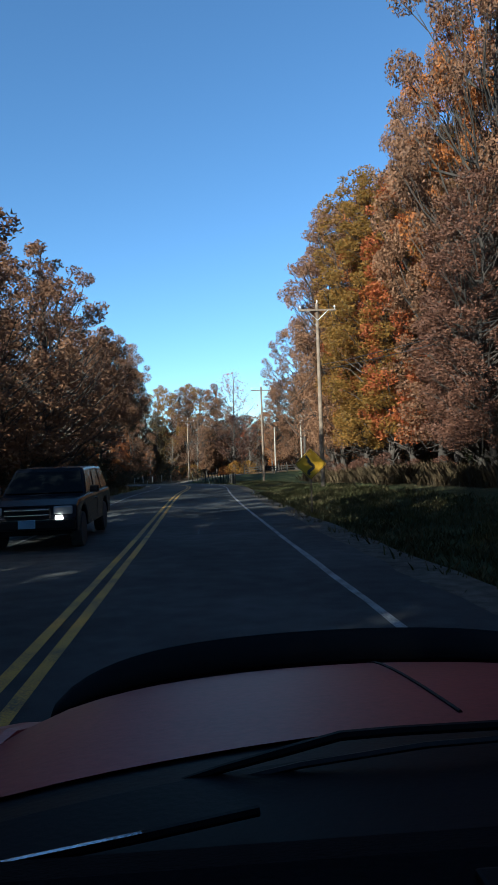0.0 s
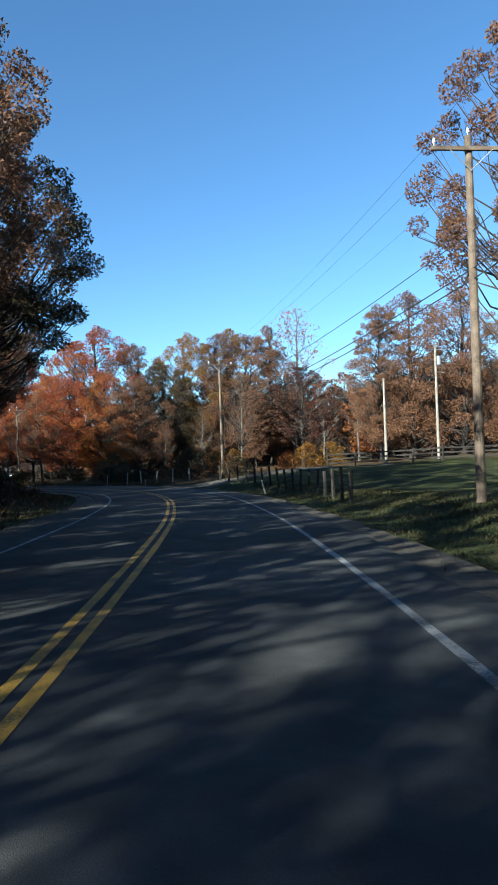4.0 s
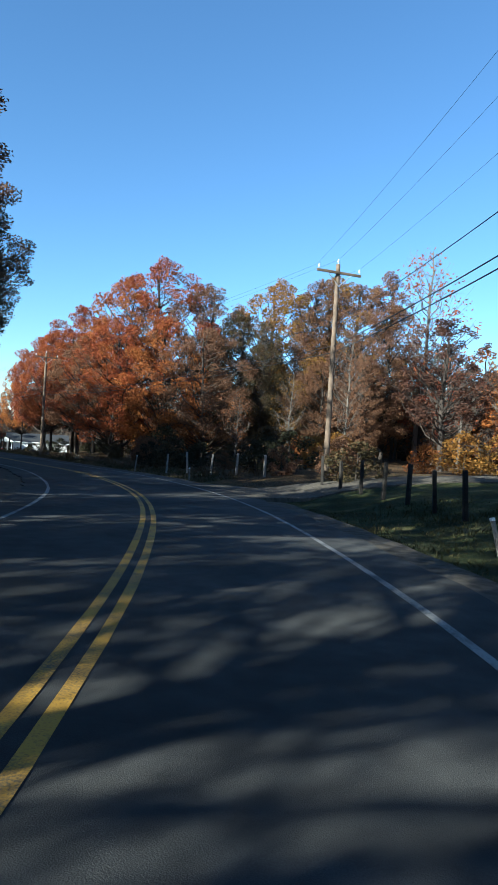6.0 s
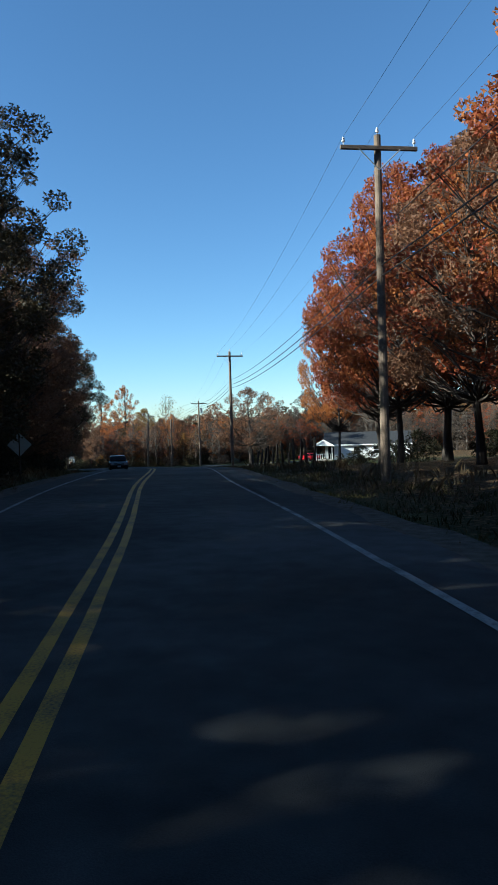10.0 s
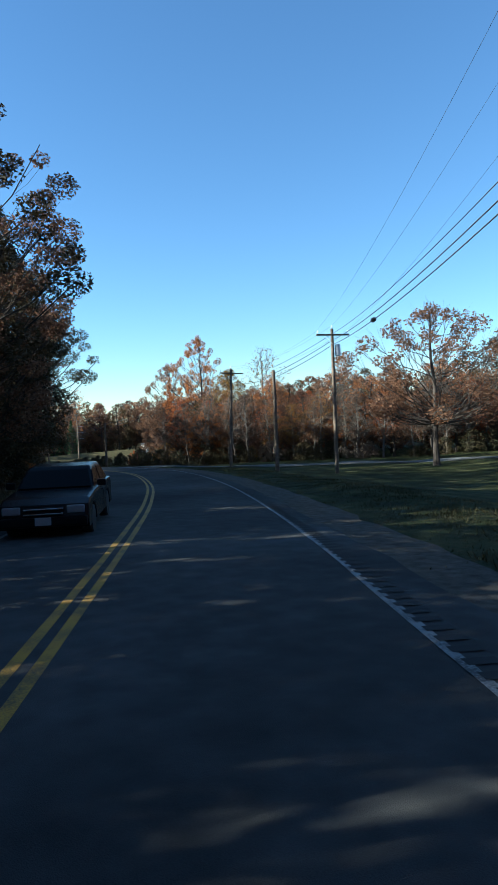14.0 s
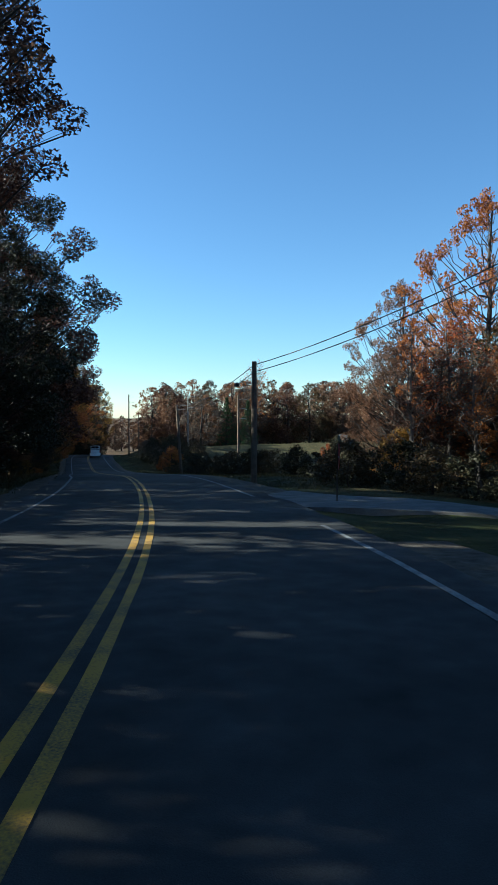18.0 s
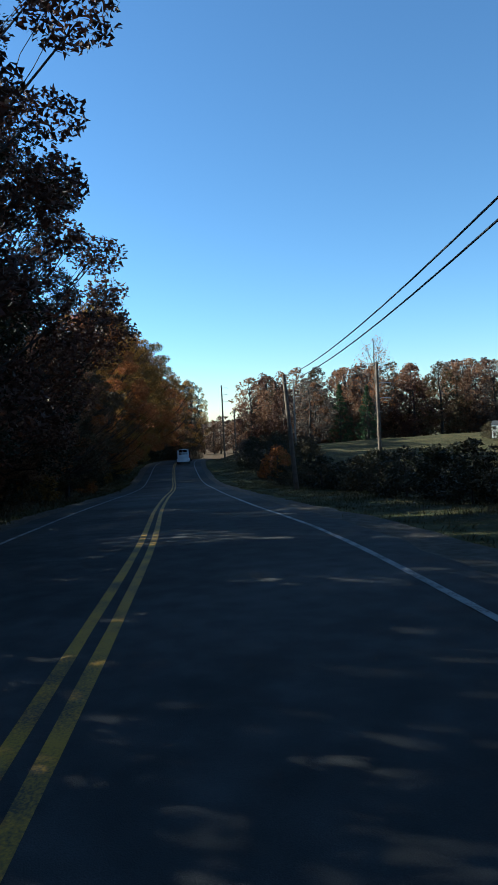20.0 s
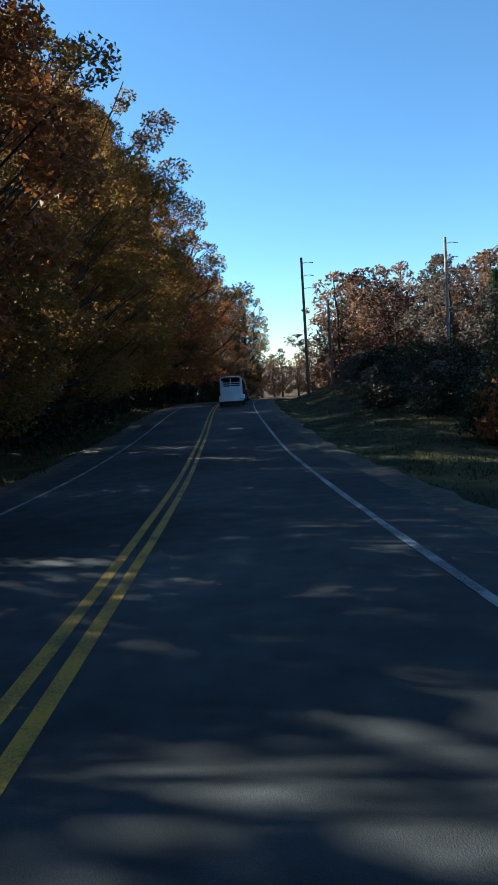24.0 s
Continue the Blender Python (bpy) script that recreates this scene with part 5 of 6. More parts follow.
def slab(profile, width, bevel=0.05, top_width=None, z_from=None):
    """A side outline (y, z) drawn out to a width; above z_from it narrows to top_width."""
    bm = bmesh.new()
    sides = []
    for sx in (-1, 1):
        vs = []
        for y, z in profile:
            w = width
            if top_width and z > z_from:
                w = width + (top_width - width) * (z - z_from) / (max(q[1] for q in profile) - z_from)
            vs.append(bm.verts.new((sx * w / 2, y, z)))
        sides.append(vs)
    bm.faces.new(sides[0])
    bm.faces.new(sides[1][::-1])
    n = len(profile)
    for k in range(n):
        bm.faces.new((sides[0][k], sides[1][k], sides[1][(k + 1) % n], sides[0][(k + 1) % n]))
    bmesh.ops.recalc_face_normals(bm, faces=bm.faces)
    rim = [e for e in bm.edges if abs(e.verts[0].co.x - e.verts[1].co.x) < 0.3 and (e.verts[0].co.x > 0) == (e.verts[1].co.x > 0) and (e.verts[0].co.z + e.verts[1].co.z) / 2 > 0.5]
    bmesh.ops.bevel(bm, geom=rim, offset=bevel, segments=2, profile=0.6, affect="EDGES")
    return bm


def arch(y, r, z=0.0, n=8):
    return [(y + r * math.cos(math.pi * k / n), z + r * math.sin(math.pi * k / n)) for k in range(n + 1)]


def wheel(ob, x, y, r, w=0.24):
    t = part("wheel", lathe([(r * 0.62, -w / 2), (r * 0.93, -w / 2), (r, -w * 0.3), (r, w * 0.3), (r * 0.93, w / 2), (r * 0.62, w / 2)], 22, "x"), TYRE, ob)
    t.location = (x, y, r)
    part("rim", lathe([(0.05, w * 0.42), (r * 0.2, w * 0.44), (r * 0.5, w * 0.36), (r * 0.6, w * 0.46), (r * 0.63, w * 0.3), (r * 0.63, -w * 0.46)], 18, "x"), ALLOY, t).rotation_euler.z = 0 if x > 0 else math.pi


def pane(name, corners, ob, push=0.008, inset=0.05):
    """A pane of glass a little proud of four corners."""
    c = [Vector(q) for q in corners]
    mid = sum(c, Vector()) / 4
    n = (c[1] - c[0]).cross(c[2] - c[0]).normalized()
    if n.dot(mid - Vector((0, mid.y * 0.3, 0.8))) < 0:
        n = -n
    inner = [q + (mid - q).normalized() * inset for q in c]
    v = [q + n * push for q in inner] + [q - n * 0.01 for q in inner]
    part(name, raw(name, v, [(0, 1, 2, 3), (7, 6, 5, 4), (0, 4, 5, 1), (1, 5, 6, 2), (2, 6, 7, 3), (3, 7, 4, 0)]), GLASS, ob)


def motor_car(m, name, label, paint, L=4.6, W=1.8, H=1.45, belt_z=0.95, hood_z=0.9, wf=0.85, rf=0.25, rb=-1.3, wb=-1.9, r=0.33, lamps=False, group="", bed=False, roof=True, grille=3):
    """A car facing +y, standing on z = 0. wf, rf, rb, wb: foot and top of windscreen and rear window."""
    ob = thing(name, m, label, "car", group)
    f, b = L / 2, -L / 2
    ya, yb = f - 0.88, b + 0.95
    low = 0.3 if H < 1.6 else 0.42
    outline = [(b + 0.06, low), (b, low + 0.25), (b + 0.02, belt_z - 0.12), (b + 0.1, belt_z)]
    if not bed:
        outline += [(wb, belt_z + 0.01)]
    outline += [(wf, belt_z), (f - 0.35, hood_z), (f - 0.06, hood_z - 0.1), (f, hood_z - 0.35), (f - 0.04, low)]
    outline += [(y, z) for y, z in arch(ya, r + 0.07, low)] + [(y, z) for y, z in arch(yb, r + 0.07, low)]
    part("body", slab(outline, W, 0.07), paint, ob)
    part("underbody", box((W * 0.8, L * 0.86, 0.16), (0, 0, low - 0.02), 0.03), BLACK_PLASTIC, ob)
    if roof:
        tw = W - 0.42
        part("cabin", slab([(wb, belt_z - 0.02), (rb, H - 0.03), ((rb + rf) / 2, H), (rf, H - 0.03), (wf, belt_z - 0.02)], W - 0.1, 0.06, tw, belt_z), paint, ob)
        k = lambda z: ((W - 0.1) + (tw - W + 0.1) * (z - belt_z) / (H - belt_z)) / 2
        zt, zb = H - 0.09, belt_z + 0.03
        at = lambda y0, y1, z: y0 + (y1 - y0) * (z - belt_z) / (H - belt_z)
        pane("windscreen", [(-k(zb), at(wf, rf, zb), zb), (k(zb), at(wf, rf, zb), zb), (k(zt), at(wf, rf, zt), zt), (-k(zt), at(wf, rf, zt), zt)], ob, 0.01, 0.06)
        pane("rear_window", [(-k(zb), at(wb, rb, zb), zb), (k(zb), at(wb, rb, zb), zb), (k(zt), at(wb, rb, zt), zt), (-k(zt), at(wb, rb, zt), zt)], ob, 0.01, 0.08)
        n = 3 if rf - rb > 2.2 else 2
        for sx in (-1, 1):
            for j in range(n):
                u0, u1 = j / n + 0.015, (j + 1) / n - 0.015
                yb0, yb1 = at(wb, rb, zb) + (at(wf, rf, zb) - at(wb, rb, zb)) * u0, at(wb, rb, zb) + (at(wf, rf, zb) - at(wb, rb, zb)) * u1
                yt0, yt1 = at(wb, rb, zt) + (at(wf, rf, zt) - at(wb, rb, zt)) * u0, at(wb, rb, zt) + (at(wf, rf, zt) - at(wb, rb, zt)) * u1
                pane("side_window", [(sx * k(zb), yb0, zb), (sx * k(zb), yb1, zb), (sx * k(zt), yt1, zt), (sx * k(zt), yt0, zt)], ob, 0.01, 0.04)
            mirror = part("mirror", box((0.2, 0.1, 0.15), (sx * (W / 2 + 0.1), wf - 0.25, belt_z + 0.1), 0.03), BLACK_PLASTIC, ob)
    for sx in (-1, 1):
        part("headlight", box((0.36, 0.14, 0.16), (sx * (W / 2 - 0.26), f - 0.05, hood_z - 0.2), 0.03), LENS_CLEAR, ob)
        part("tail_light", box((0.14, 0.08, 0.3), (sx * (W / 2 - 0.12), b + 0.03, belt_z - 0.22), 0.02), LENS_RED, ob)
        if lamps:
            part("fog_lamp", box((0.14, 0.06, 0.08), (sx * (W / 2 - 0.33), f + 0.02, hood_z - 0.34), 0.02), lit, ob, "lit lamp")
        part("door_seam", box((0.008, 0.012, belt_z - low - 0.2), (sx * (W / 2 + 0.001), (wf + rf) / 2 - 1.0, (belt_z + low) / 2)), BLACK_PLASTIC, ob)
        part("door_handle", box((0.03, 0.16, 0.035), (sx * (W / 2 + 0.012), (wf + rf) / 2 - 0.82, belt_z - 0.14), 0.008), paint, ob)
        for y in (ya, yb):
            wheel(ob, sx * (W / 2 - 0.13), y, r)
    part("front_bumper", box((W * 0.97, 0.2, 0.2), (0, f - 0.02, low + 0.14), 0.05), BLACK_PLASTIC, ob)
    part("rear_bumper", box((W * 0.97, 0.2, 0.2), (0, b + 0.02, low + 0.14), 0.05), BLACK_PLASTIC, ob)
    part("grille", box((W - 1.0, 0.05, 0.26), (0, f - 0.005, hood_z - 0.28), 0.02), BLACK_PLASTIC, ob)
    for j in range(grille):
        part("grille_bar", box((W - 1.02, 0.03, 0.03), (0, f + 0.03, hood_z - 0.18 - 0.1 * j), 0.008), CHROME, ob)
    part("plate", box((0.32, 0.012, 0.16), (0, f + 0.09, low + 0.16), 0.004), plain("blue_grey_plate", (0.1, 0.16, 0.24), 0.5) if lamps else plain("grey_plate", (0.2, 0.2, 0.22), 0.5), ob)
    return ob


for mat in (GLASS,):
    mat.node_tree.nodes["Principled BSDF"].inputs["Specular IOR Level"].default_value = 0.06
LENS_CLEAR.node_tree.nodes["Principled BSDF"].inputs["Specular IOR Level"].default_value = 0.3
NAVY = plain("dark_navy_paint", (0.003, 0.0035, 0.006), 0.22, gloss=0.09)
BLACK_PAINT = plain("black_paint", (0.005, 0.005, 0.006), 0.25, gloss=0.14)
SCARLET = plain("bright_red_paint", (0.5, 0.012, 0.02), 0.3)
p, b = place(15.7, -2.0)
motor_car(pose(p.x, p.y, p.z, 0, 0, b + 180), "sports_utility_car", "dark navy sports utility car with lit lamps on the road", NAVY, 5.0, 1.86, 1.65, 1.06, 1.03, 1.1, 0.45, -2.1, -2.35, 0.37, True)
p, b = place(206.0, -1.7)
motor_car(pose(p.x, p.y, p.z, 0, 0, b + 180), "saloon_car", "black saloon car on the shaded road", BLACK_PAINT, 4.6, 1.8, 1.45, 0.95, 0.88, 0.95, 0.2, -1.2, -1.8, 0.33)
car_z = float(ground_height([(-91.96, 219.75)])[0])
motor_car(pose(-91.96, 219.75, car_z + 0.06, 0, 0, 63), "coupe_car", "bright red coupe parked beside the white house", SCARLET, 4.5, 1.76, 1.32, 0.88, 0.82, 0.85, 0.0, -1.0, -1.75, 0.32)

TRAILER_WHITE = surface("white_trailer_paint", (0.42, 0.43, 0.44), (0.68, 0.69, 0.7), 1.2, 0.45, 0.0, 0.05, 30)


def livestock_trailer(m):
    """A bumper-pull livestock trailer, its tail towards -y."""
    ob = thing("livestock_trailer", m, "white livestock trailer with slatted upper sides", "trailer")
    W, L, z0, z1, H = 1.5, 4.6, 0.5, 1.42, 2.22
    part("floor", box((W, L, 0.1), (0, 0, z0), 0.01), BLACK_PLASTIC, ob)
    for sx in (-1, 1):
        part("side_panel", box((0.04, L, z1 - z0), (sx * W / 2, 0, (z0 + z1) / 2), 0.008), TRAILER_WHITE, ob)
        for k in range(3):
            part("side_slat", box((0.03, L, 0.09), (sx * W / 2, 0, z1 + 0.13 + 0.18 * k), 0.006), TRAILER_WHITE, ob)
        for j in range(6):
            part("side_post", box((0.05, 0.05, H - z0 - 0.15), (sx * (W / 2 + 0.012), -L / 2 + 0.05 + j * (L - 0.1) / 5, (H + z0) / 2 - 0.07), 0.006), TRAILER_WHITE, ob)
        part("door_leaf", box((W / 2 - 0.06, 0.04, 0.95), (sx * W / 4, -L / 2 - 0.02, z0 + 0.5), 0.01), TRAILER_WHITE, ob)
        for k in range(3):
            part("door_slat", box((W / 2 - 0.08, 0.03, 0.06), (sx * W / 4, -L / 2 - 0.02, z1 + 0.05 + 0.15 * k), 0.006), TRAILER_WHITE, ob)
        part("corner_post", box((0.07, 0.07, H - z0 - 0.25), (sx * (W / 2 - 0.02), -L / 2, (H + z0) / 2 - 0.1), 0.012), TRAILER_WHITE, ob)
        part("fender", slab([(-0.95, 0.5), (-0.85, 0.78), (0.85, 0.78), (0.95, 0.5)], 0.2, 0.03), TRAILER_WHITE, ob).location.x = sx * (W / 2 + 0.13)
        part("tail_light", box((0.16, 0.04, 0.08), (sx * (W / 2 - 0.06), -L / 2 - 0.06, 0.52), 0.01), LENS_RED, ob)
        for y in (-0.42, 0.42):
            wheel(ob, sx * (W / 2 + 0.12), y, 0.34, 0.18)
    part("door_post", box((0.06, 0.06, 1.55), (0, -L / 2 - 0.03, z0 + 0.8), 0.01), TRAILER_WHITE, ob)
    part("latch", box((0.06, 0.05, 0.16), (0.06, -L / 2 - 0.07, 1.05), 0.008), STEEL, ob)
    part("rear_sill", box((W + 0.3, 0.14, 0.12), (0, -L / 2 - 0.02, z0 - 0.03), 0.02), TRAILER_WHITE, ob)
    u = np.linspace(0, np.pi, 13)
    bend = lambda r: [(-np.sign(math.cos(a)) * abs(math.cos(a)) ** 0.45 * W / 2 * r, math.sin(a) ** 0.6 * 0.25 * r + H - 0.27) for a in u]
    v, f = [], []
    for y in (-L / 2, L / 2):
        v += [(x, y, z) for x, z in bend(1.01)] + [(x, y, z - 0.02) for x, z in bend(0.97)]
    for k in range(12):
        f += [(k, k + 1, 26 + k + 1, 26 + k), (13 + k, 39 + k, 39 + k + 1, 13 + k + 1), (k, 13 + k, 13 + k + 1, k + 1), (26 + k, 26 + k + 1, 39 + k + 1, 39 + k)]
    part("roof", raw("roof", v, f, BLACK_PLASTIC), None, ob, "dark roof with a white hoop")
    part("hoop", tubes("hoop", [tube([(x, -L / 2 - 0.02, z + 0.01) for x, z in bend(1.0)], 0.035, 6)], TRAILER_WHITE), None, ob)
    # Black here paints the shade inside the trailer, seen through the door slats.
    part("front_panel", box((W, 0.05, H - z0 - 0.1), (0, L / 2, (H + z0) / 2 - 0.06), 0.01), BLACK_PLASTIC, ob, "front panel coloured dark for the shade inside")
    part("tongue", tubes("tongue", [tube([(-0.7, L / 2, 0.48), (0, L / 2 + 1.3, 0.48)], 0.05, 6), tube([(0.7, L / 2, 0.48), (0, L / 2 + 1.3, 0.48)], 0.05, 6)], BLACK_PLASTIC), None, ob)
    return ob


p, b = place(370.5, 1.45)
q, _ = place(375.5, 1.45)
pitch = math.degrees(math.atan2(q.z - p.z, 5.0))
livestock_trailer(pose(p.x, p.y, p.z, 0, 0, b) @ pose(0, 0, 0, pitch))
p, b = place(377.4, 1.45)
motor_car(pose(p.x, p.y, p.z, 0, 0, b) @ pose(0, 0, 0, -3.0), "pickup_truck", "dark pickup truck towing the white trailer", BLACK_PAINT, 5.6, 1.95, 1.85, 1.12, 1.08, 1.1, 0.45, -0.7, -0.9, 0.38, bed=True)

# ---- the house on the lawn ----
SIDING = surface("white_siding", (0.62, 0.62, 0.6), (0.8, 0.8, 0.78), 0.8, 0.6, bump=0.1, fine=25)
SHINGLE = surface("grey_shingle", (0.012, 0.013, 0.015), (0.036, 0.037, 0.04), 4.0, 0.9, bump=0.5, fine=30)


def house(m):
    ob = thing("house", m, "white single-storey house with a gabled porch and grey roof", "house")
    W, D, E, R = 13.0, 7.5, 2.5, 4.2  # width, depth, eaves, ridge
    wall = part("wall", slab([(-D / 2, 0), (-D / 2, E), (0, R - 0.12), (D / 2, E), (D / 2, 0)], W, 0.0), SIDING, ob)
    for k in range(12):
        part("siding_board", box((W + 0.02, 0.03, 0.19), (0, -D / 2 - 0.012, 0.12 + 0.2 * k), 0.0, (3, 0, 0)), SIDING, wall)
    for sy in (-1, 1):
        run = math.hypot(D / 2 + 0.4, (R - E) * (D / 2 + 0.4) / (D / 2))
        part("roof", box((W + 0.7, run, 0.12), (0, sy * (D / 4 + 0.2), (E + R) / 2 - 0.06), 0.02, (-sy * math.degrees(math.atan2(R - E, D / 2)), 0, 0)), SHINGLE, ob)
    part("fascia", box((W + 0.7, 0.04, 0.18), (0, -D / 2 - 0.41, E - 0.2), 0.01), SIDING, ob)
    for x in (-1.6, 1.4, 4.4):
        w = part("window", box((1.0, 0.06, 1.25), (x, -D / 2 - 0.04, 1.45), 0.01), SIDING, ob, "white window frame")
        part("glass", box((0.86, 0.03, 1.1), (x, -D / 2 - 0.075, 1.45), 0.0), GLASS, w)
        part("mullion", box((0.86, 0.03, 0.05), (x, -D / 2 - 0.095, 1.45), 0.005), SIDING, w)
    d = part("door", box((0.95, 0.06, 2.05), (-5.6, -D / 2 - 0.05, 1.1), 0.01), BLACK_PAINT, ob, "dark front door")
    part("knob", lathe([(0.03, 0), (0.035, 0.03), (0.01, 0.06)], 8), CHROME, d).location = (-5.25, -D / 2 - 0.1, 1.05)
    # porch with its own small gable
    px, pw, pd = -6.6, 2.8, 2.0
    porch = part("porch_floor", box((pw, pd, 0.2), (px, -D / 2 - pd / 2, 0.1), 0.02), GREY_WOOD, ob)
    for sx in (-1, 1):
        part("porch_post", box((0.13, 0.13, 2.2), (px + sx * (pw / 2 - 0.15), -D / 2 - pd + 0.15, 1.2), 0.015), SIDING, ob)
        run = math.hypot(pw / 2 + 0.3, 0.95)
        part("porch_roof", box((run, pd + 0.6, 0.1), (px + sx * (pw / 4 + 0.1), -D / 2 - pd / 2 - 0.1, 2.75), 0.02, (0, sx * math.degrees(math.atan2(0.95, pw / 2 + 0.3)), 0)), SHINGLE, ob)
        part("gable_trim", box((run, 0.06, 0.2), (px + sx * (pw / 4 + 0.1), -D / 2 - pd - 0.42, 2.72), 0.01, (0, sx * math.degrees(math.atan2(0.95, pw / 2 + 0.3)), 0)), SIDING, ob)
        part("railing", box((0.05, pd - 0.3, 0.07), (px + sx * (pw / 2 - 0.15), -D / 2 - pd / 2, 1.05), 0.01), SIDING, ob)
    g = part("gable", plate([(px - pw / 2, 2.32), (px + pw / 2, 2.32), (px, 3.12)], 0.08), SIDING, ob)
    g.location.y = -D / 2 - pd - 0.3
    for k in range(8):
        part("baluster", box((0.04, 0.04, 0.8), (px - pw / 2 + 0.25 + k * 0.3, -D / 2 - pd + 0.15, 0.6), 0.005), SIDING, ob)
    part("porch_rail", box((pw - 0.3, 0.06, 0.06), (px, -D / 2 - pd + 0.15, 1.02), 0.01), SIDING, ob)
    return ob


def far_house(m):
    ob = thing("house", m, "small white outbuilding among the far trees", "house")
    part("wall", slab([(-2.0, 0), (-2.0, 3.9), (0, 4.9), (2.0, 3.9), (2.0, 0)], 3.0, 0.0), SIDING, ob)
    for sy in (-1, 1):
        part("roof", box((3.5, 2.5, 0.12), (0, sy * 1.15, 4.42), 0.02, (-sy * 26.6, 0, 0)), SHINGLE, ob)
    for x, z in ((-0.75, 1.2), (0.75, 1.2), (-0.75, 3.0), (0.75, 3.0)):
        w = part("window", box((0.72, 0.06, 1.0), (x, -2.03, z), 0.01), SIDING, ob, "white window frame")
        part("glass", box((0.6, 0.03, 0.88), (x, -2.065, z), 0.0), GLASS, w)
    return ob


far_house(pose(-220.5, 269.6, float(ground_height([(-220.5, 269.6)])[0]) - 0.05, 0, 0, 35) @ Matrix.Scale(0.5, 4))
for x, y, h in ((-219.0, 267.6, 2.1), (-221.6, 268.9, 2.6), (-219.4, 270.4, 3.0)):
    tree(x, y, h, "bush", "olive", R6)
hx, hy = -84.87, 226.0
house(pose(hx, hy, float(ground_height([(hx, hy)])[0]) - 0.1, 0, 0, 28))

# ---- the red car, standing where the drive begins ----
FADED_RED = surface("faded_red_paint", (0.16, 0.02, 0.022), (0.26, 0.04, 0.04), 1.6, 0.45, 0.0, 0.03, 60, gloss=0.15)
VINYL = surface("dark_dash_vinyl", (0.003, 0.003, 0.004), (0.006, 0.006, 0.008), 3.0, 0.8, bump=0.2, fine=120, gloss=0.02)
GREY_RUBBER = plain("grey_rubber", (0.03, 0.028, 0.028), 0.7, gloss=0.1)


def red_car(m):
    """Bonnet, wipers, dashboard and open body; x to the right of the driver's eye, y ahead."""
    ob = thing("red_car", m, "faded red car with a dark bonnet deflector and wipers", "car")
    cx, half = 0.36, 0.95
    nx, ny = 26, 16
    edge = lambda u: 1.93 - 0.1 * u ** 2 - 0.2 * u ** 6
    back = lambda u: 1.1 - 0.2 * u ** 2 - 0.06 * abs(u)
    top = lambda u, w: 0.935 - 0.1 * w - 0.045 * w ** 3 - 0.045 * u * u * w - 0.012 * u * u - 0.1 * abs(u) ** 10 - 0.03 * w ** 12
    v = []
    for j in range(ny + 1):
        for i in range(nx + 1):
            u, w = -1 + 2 * i / nx, j / ny
            v.append((cx + half * u * (1 - 0.04 * w), back(u) + (edge(u) - back(u)) * w, top(u, w)))
    f = [(j * (nx + 1) + i, j * (nx + 1) + i + 1, (j + 1) * (nx + 1) + i + 1, (j + 1) * (nx + 1) + i) for j in range(ny) for i in range(nx)]
    hood = part("bonnet", raw("bonnet", v, f, FADED_RED), None, ob, "faded red bonnet", True)
    w = np.linspace(0.08, 0.94, 9)
    part("seam", tubes("seam", [tube([(cx + 0.075, back(0.1) + (edge(0.1) - back(0.1)) * q, top(0.1, q) + 0.001) for q in w], 0.0045, 5)], BLACK_PLASTIC), None, hood)
    # one curved dark band along the front edge, thin at its ends
    v, f = [], []
    us = np.linspace(-0.83, 0.83, 41)
    for u in us:
        h = 0.068 * max(0.0, 1 - abs(u / 0.835) ** 5) ** 0.6 + 0.004
        x, y, z = cx + half * u * 0.99, edge(u), top(u, 1.0) + 0.036 - 0.02 * abs(u) ** 4
        v += [(x, y - 0.012, z), (x, y + 0.02, z + h * 0.6), (x, y + 0.045, z + h), (x, y + 0.055, z + h - 0.004), (x, y + 0.032, z + h * 0.55), (x, y + 0.006, z - 0.02)]
    for k in range(len(us) - 1):
        f += [(6 * k + j, 6 * k + (j + 1) % 6, 6 * k + 6 + (j + 1) % 6, 6 * k + 6 + j) for j in range(6)]
    part("deflector", raw("deflector", v, f, BLACK_PLASTIC), None, ob, "dark plastic bonnet deflector", True)
    v, f = [], []
    for i in range(nx + 1):
        u = -1 + 2 * i / nx
        v += [(cx + half * u, back(u) + 0.02, top(u, 0) - 0.01), (cx + half * u, back(u) - 0.1, top(u, 0) + 0.012), (cx + half * u * 0.97, back(u) - 0.36, top(u, 0) + 0.03)]
    f = [(3 * i + k, 3 * i + k + 3, 3 * i + k + 4, 3 * i + k + 1) for i in range(nx) for k in (0, 1)]
    part("cowl", raw("cowl", v, f, BLACK_PLASTIC), None, ob, "dark cowl under the windscreen")
    wiper = part("wiper", tubes("wiper", [tube([(-0.08, 0.95, 0.93), (0.01, 0.95, 0.952), (0.1, 0.95, 0.971), (0.18, 0.95, 0.988), (0.26, 0.95, 0.99), (0.6, 0.96, 0.985), (0.95, 0.94, 0.95)], [0.004, 0.006, 0.007, 0.007, 0.007, 0.007, 0.01], 6)], BLACK_PLASTIC), None, ob, "black wiper arm")
    part("blade", tubes("blade", [tube([(-0.06, 0.94, 0.925), (0.12, 0.94, 0.955), (0.3, 0.94, 0.972), (0.52, 0.95, 0.972)], 0.005, 5)], GREY_RUBBER), None, wiper, "thin wiper blade")
    wiper = part("wiper", tubes("wiper", [tube([(-0.4, 0.75, 0.93), (-0.235, 0.75, 0.955), (-0.076, 0.755, 0.974), (0.05, 0.78, 0.98)], 0.006, 6)], BLACK_PLASTIC), None, ob, "black wiper arm")
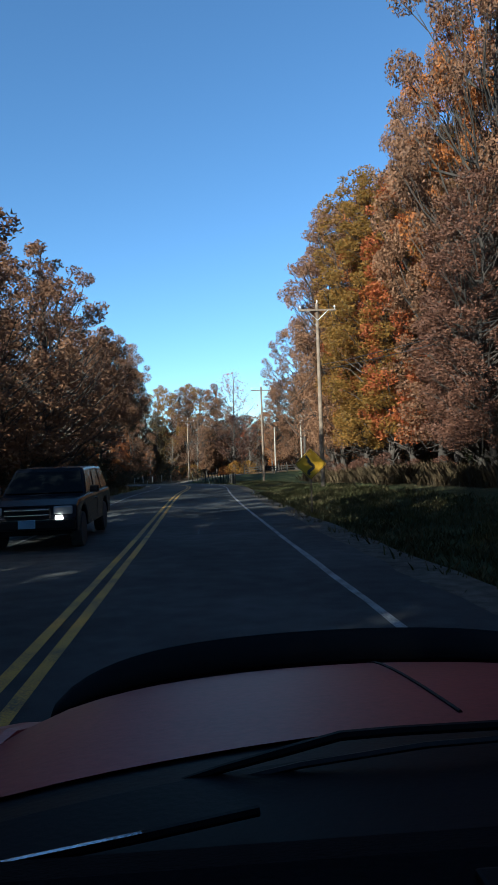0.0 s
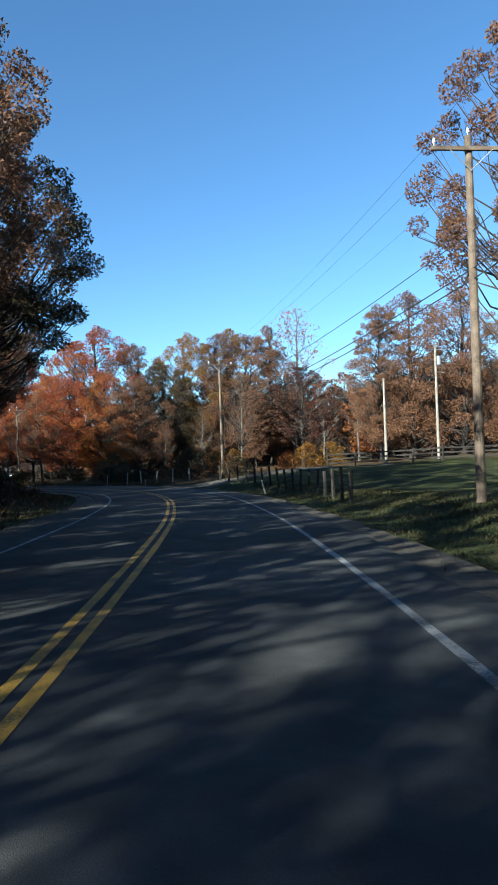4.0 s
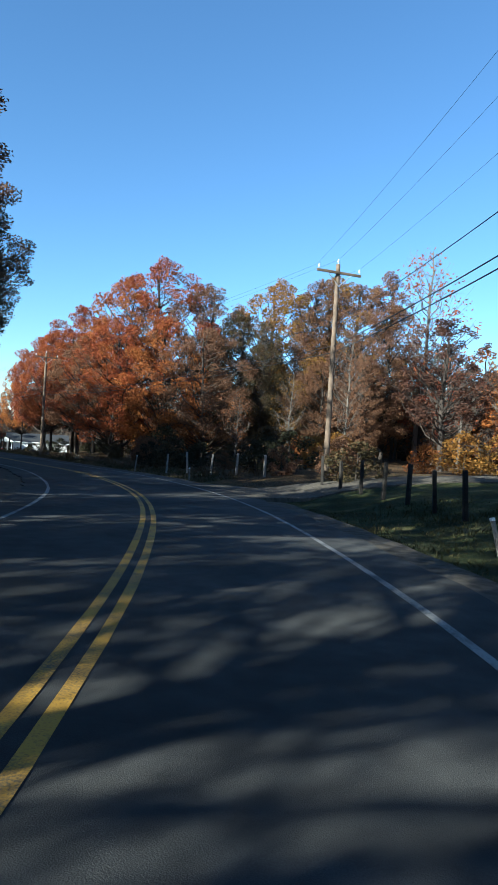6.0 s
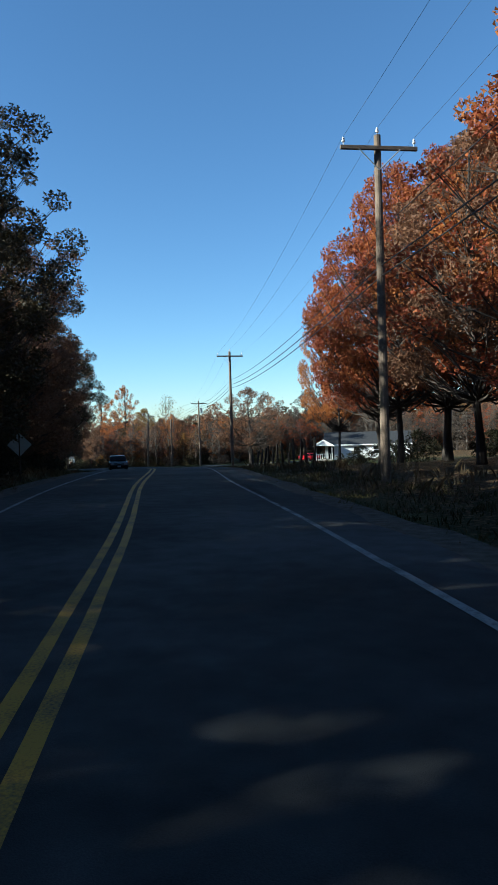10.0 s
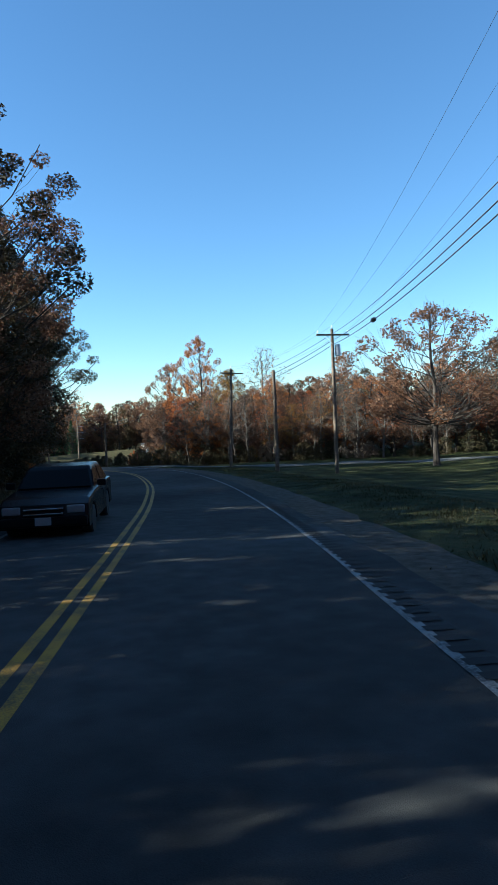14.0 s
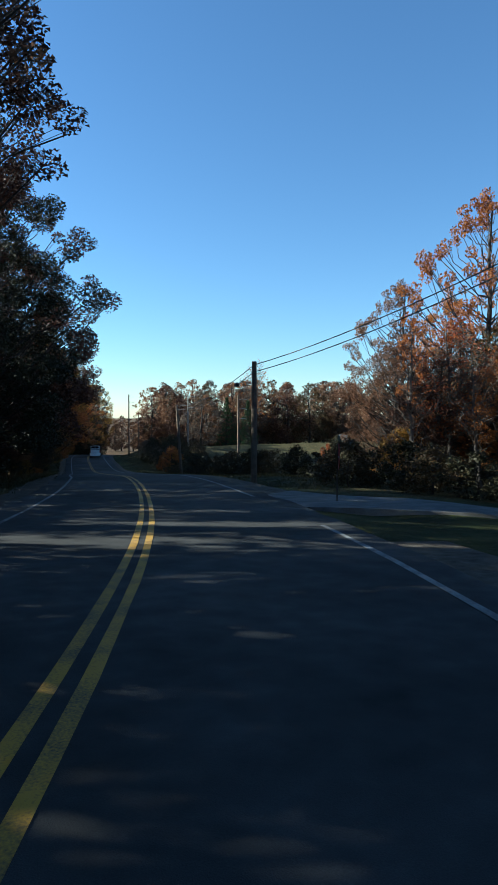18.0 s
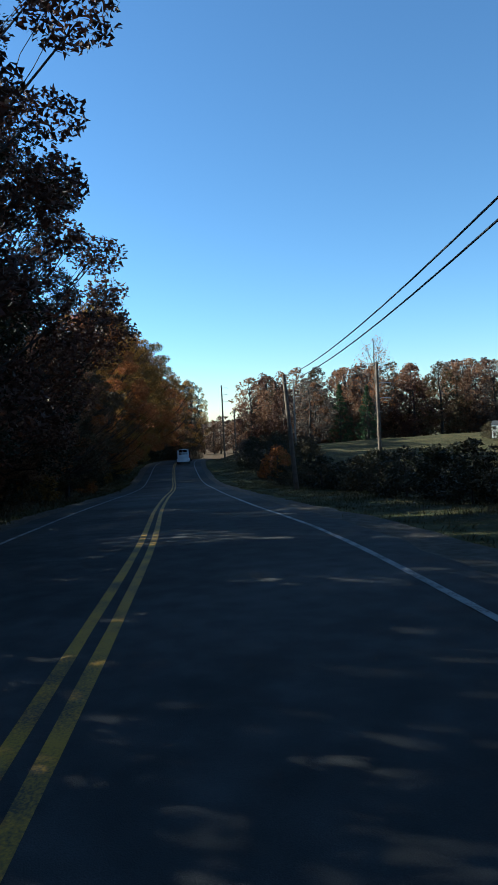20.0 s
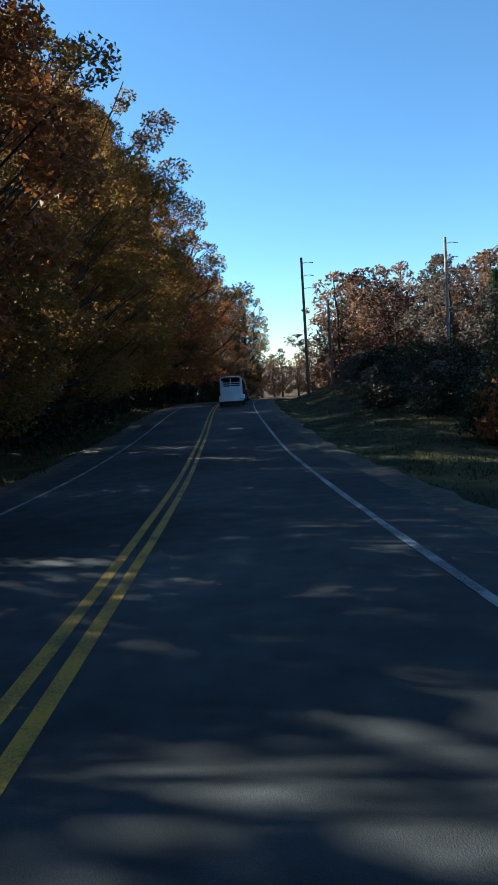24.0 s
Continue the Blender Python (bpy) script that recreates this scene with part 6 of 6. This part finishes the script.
    part("blade", tubes("blade", [tube([(-0.38, 0.745, 0.945), (-0.235, 0.745, 0.962), (-0.08, 0.75, 0.981)], 0.0022, 5)], CHROME), None, wiper, "thin bright wiper blade")
    part("dashboard", slab([(0.36, 0.6), (0.34, 0.99), (0.42, 1.035), (0.58, 1.04), (0.68, 1.0), (0.8, 0.92), (0.86, 0.6)], 1.5, 0.02), VINYL, ob).location.x = cx
    part("vent", box((0.5, 0.05, 0.012), (cx + 0.1, 0.52, 1.04), 0.004), BLACK_PLASTIC, ob)
    low = 0.3
    outline = [(-2.35, low), (-2.42, 0.6), (-2.36, 0.84), (-2.2, 0.86), (0.3, 0.86), (0.95, 0.855), (1.75, 0.72), (2.1, 0.6), (2.22, 0.42), (2.16, low)] + arch(1.35, 0.38, low) + arch(-1.45, 0.38, low)
    for sx in (-1, 1):
        part("fender", slab(outline, 0.12, 0.03), FADED_RED, ob).location.x = cx + sx * (half - 0.04)
        part("headlight", box((0.3, 0.1, 0.14), (cx + sx * 0.6, 2.14, 0.6), 0.03), LENS_CLEAR, ob)
        for y in (1.35, -1.45):
            w = part("wheel", lathe([(0.2, -0.1), (0.3, -0.1), (0.32, -0.06), (0.32, 0.06), (0.3, 0.1), (0.2, 0.1)], 20, "x"), TYRE, ob)
            w.location = (cx + sx * (half - 0.12), y, 0.32)
            part("rim", lathe([(0.04, 0.08), (0.19, 0.08), (0.2, -0.08)], 14, "x"), ALLOY, w)
    roof = part("roof", box((1.36, 1.75, 0.05), (cx, -0.68, 1.62), 0.02), FADED_RED, ob)
    part("headliner", box((1.3, 1.7, 0.02), (cx, -0.68, 1.582), 0.005), VINYL, roof)
    for sx in (-1, 1):
        part("pillar", tubes("pillar", [tube([(cx + sx * 0.8, 0.9, 0.9), (cx + sx * 0.65, 0.17, 1.6)], 0.03, 6)], BLACK_PLASTIC), None, ob)
        part("pillar", tubes("pillar", [tube([(cx + sx * 0.8, -2.0, 0.86), (cx + sx * 0.65, -1.52, 1.6)], 0.05, 6)], FADED_RED), None, ob)
    part("nose", box((1.6, 0.3, 0.36), (cx, 2.06, 0.5), 0.08), FADED_RED, ob)
    part("front_bumper", box((1.66, 0.16, 0.18), (cx, 2.2, 0.4), 0.05), BLACK_PLASTIC, ob)
    part("floor_pan", box((1.5, 4.2, 0.08), (cx, -0.2, 0.32), 0.02), VINYL, ob)
    part("boot", box((1.55, 0.9, 0.4), (cx, -1.95, 0.64), 0.06), FADED_RED, ob)
    for sx in (-1, 1):
        seat = part("seat", box((0.5, 0.5, 0.2), (cx + sx * 0.4, -0.75, 0.5), 0.06), VINYL, ob)
        part("backrest", box((0.48, 0.16, 0.4), (cx + sx * 0.4, -1.08, 0.68), 0.05, (-12, 0, 0)), VINYL, seat)
    return ob


red_car(pose(0.02, 0.12, -0.03, 0, 0, 3.6))
